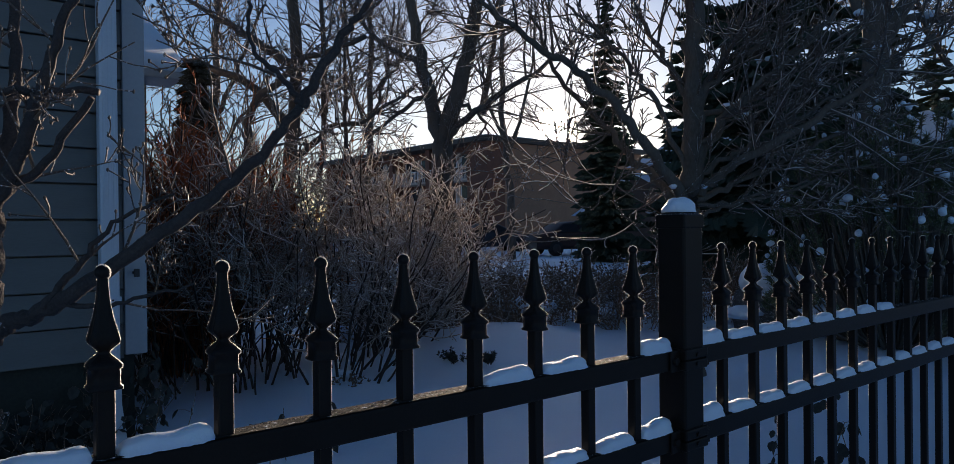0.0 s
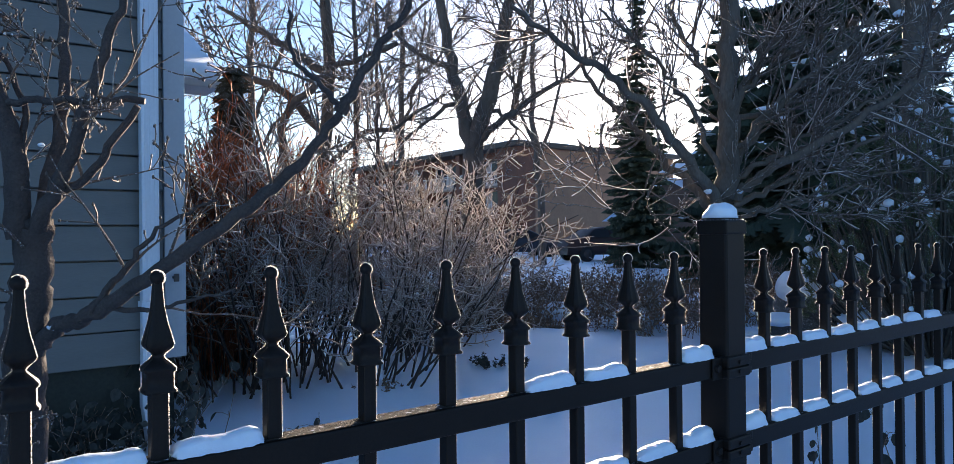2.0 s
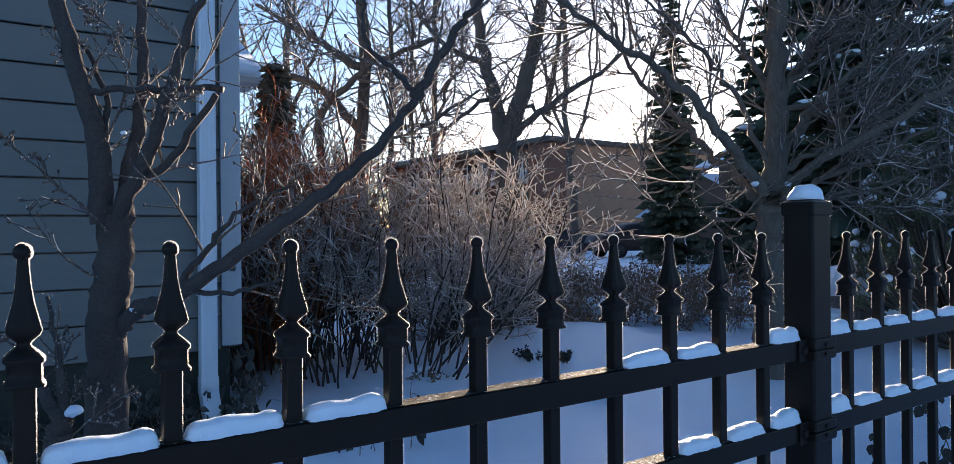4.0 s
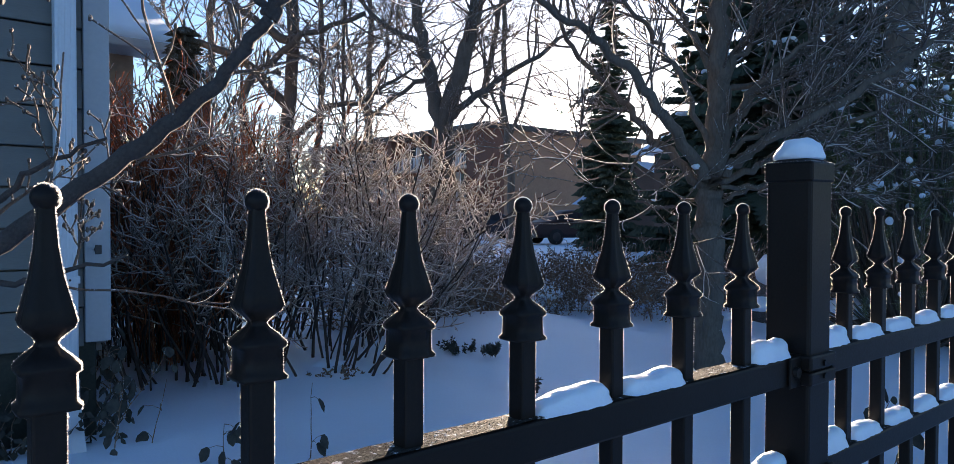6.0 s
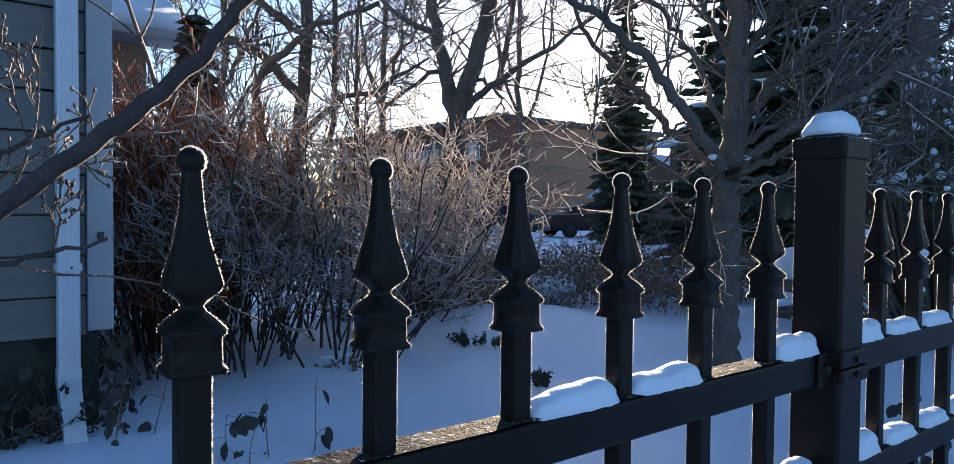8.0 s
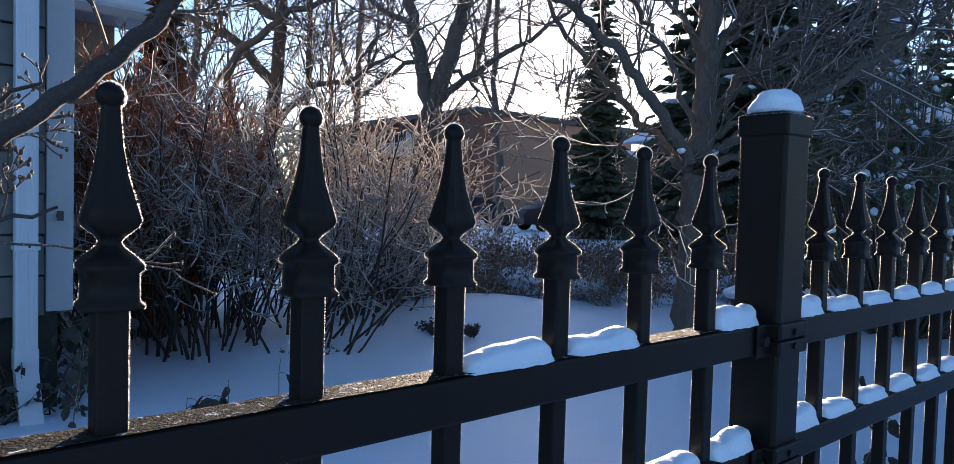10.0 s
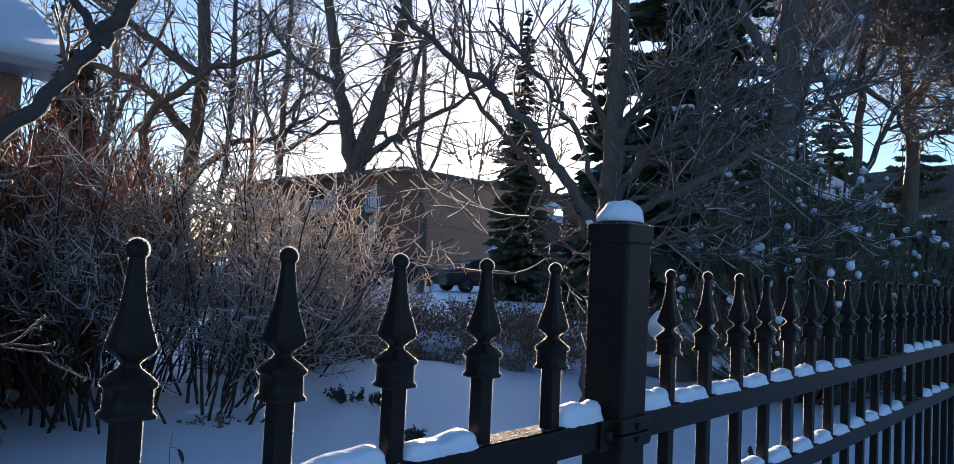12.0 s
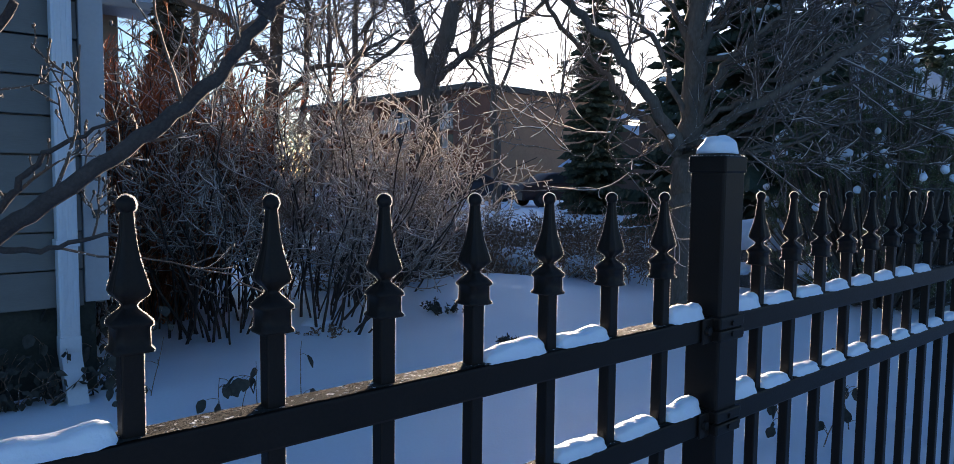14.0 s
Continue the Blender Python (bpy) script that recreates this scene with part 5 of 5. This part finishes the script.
def creeper(label, x, y, z0, tall, wide, seed, n=26):
    """Withered creeper hanging on the foundation wall."""
    rng = random.Random(seed)
    s = new("creeper")
    s.location = (x, y, z0)
    tagged(s, label, "plant", "withered creepers")
    V, F, LV, LF = [], [], [], []
    for k in range(n):
        p = Vector((rng.uniform(-wide, wide), rng.uniform(-0.10, -0.02), 0))
        pts = [p]
        d = Vector((rng.gauss(0, 0.25), -0.05, 1))
        for j in range(6):
            d = (d + rand_dir(rng) * 0.4).normalized()
            p = p + d * tall * rng.uniform(0.3, 1.0) / 6
            p.y = min(p.y, -0.015)
            pts.append(p.copy())
        tube(V, F, pts, [0.003, 0.0028, 0.0025, 0.002, 0.002, 0.0015, 0.001], 4)
        for j in range(9):
            q = rng.choice(pts[1:])
            o = (rand_dir(rng) + Vector((0, -0.4, -0.3))).normalized()
            w = o.cross(rand_dir(rng)).normalized() * 0.014
            b = len(LV)
            LV.extend((q, q + o * 0.018 + w, q + o * 0.045, q + o * 0.018 - w))
            LF.append((b, b + 1, b + 2, b + 3))
    tagged(part_raw("stem_tangle", V, F, M_DRYSTEM, s), kind="stuff")
    tagged(part_raw("leaves", LV, LF, M_DARKLEAF, s, smooth=False), kind="stuff")
    return s


for i, (x, tall, wide) in enumerate(((0.62, 0.38, 0.12), (0.35, 0.45, 0.2), (0.0, 0.4, 0.22), (-0.45, 0.42, 0.25))):
    creeper("dark withered creeper against the foundation", x, HY - 0.03, 0.36, tall, wide, 120 + i)


def drift(name, label, at, size, seed, n=14, m=8, rough=0.08):
    rng = random.Random(seed)
    V, F = [], []
    blob(V, F, at, size, rng, rough, n, m)
    return tagged(part_raw(name, V, F, M_CAP), label, "snow", "snow in the branches")


# snow lodged in forks
for i, (p, s) in enumerate((((0.21, 1.93, 1.12), 0.013), ((0.07, 1.83, 0.92), 0.018), ((0.16, 1.98, 1.42), 0.009), ((0.19, 1.95, 1.54), 0.007),
                            ((4.14, 2.92, 1.60), 0.028), ((4.34, 2.81, 1.60), 0.026))):
    drift("snow_patch", "small patch of snow lodged in a branch fork", p, (s, s * 0.9, s * 0.65), 140 + i, rough=0.22)


# snow plastered on the thick trunk and its limbs
for i, (p, q) in enumerate((((9.05, 3.50, 3.42), 0.10), ((8.93, 3.66, 3.85), 0.10), ((9.12, 3.10, 3.98), 0.11), ((9.24, 2.78, 4.38), 0.10), ((9.65, 3.16, 3.84), 0.12),
                            ((9.02, 3.38, 2.55), 0.07), ((8.72, 3.88, 4.5), 0.09), ((9.05, 3.45, 2.95), 0.06), ((10.3, 2.76, 3.74), 0.10))):
    drift("snow_patch", "streak of snow plastered on the limb of a tree", p, (q * 0.45, q * 0.6, q * 0.35), 170 + i, rough=0.3)


# the columnar brown shrub with a stub of trunk, between the house and the red stems
TW_COL = dict(TW_SHRUB, wander=0.09, spread=0.3, kids=(0, 3, 8), shrink=0.2, bare=0.1, rmin=0.0025)
stem_shrub("tall column of dry brown upright twigs", at_px((1.69, 5.32, 0.37), 0.38), 0.22, 0.05, 1.6, 80, M_REDSTEM, 150, 0.006, TW_COL, hoar=0.1)

drift("snow_patch", "cushion of snow lying at the foot of the shrub", (2.19, 4.06, 0.40), (0.11, 0.09, 0.055), 160)
drift("snow_patch", "cushion of snow lying at the foot of the shrub", (2.16, 4.21, 0.35), (0.14, 0.12, 0.06), 161)

# snow lying on and between the low shrubs
rng_sp = random.Random(17)
for i in range(90):
    a, d = rng_sp.uniform(radians(16), radians(62)), rng_sp.uniform(6.2, 11.5)
    x, y = 0.3 + d * math.cos(a), 0.4 + d * math.sin(a)
    s = rng_sp.uniform(0.10, 0.30)
    drift("snow_patch", "cushion of snow lying among the low shrubs", (x, y, height(x, y) + rng_sp.uniform(0.0, 0.25)), (s, s * 0.9, s * 0.35), 200 + i, rough=0.14)
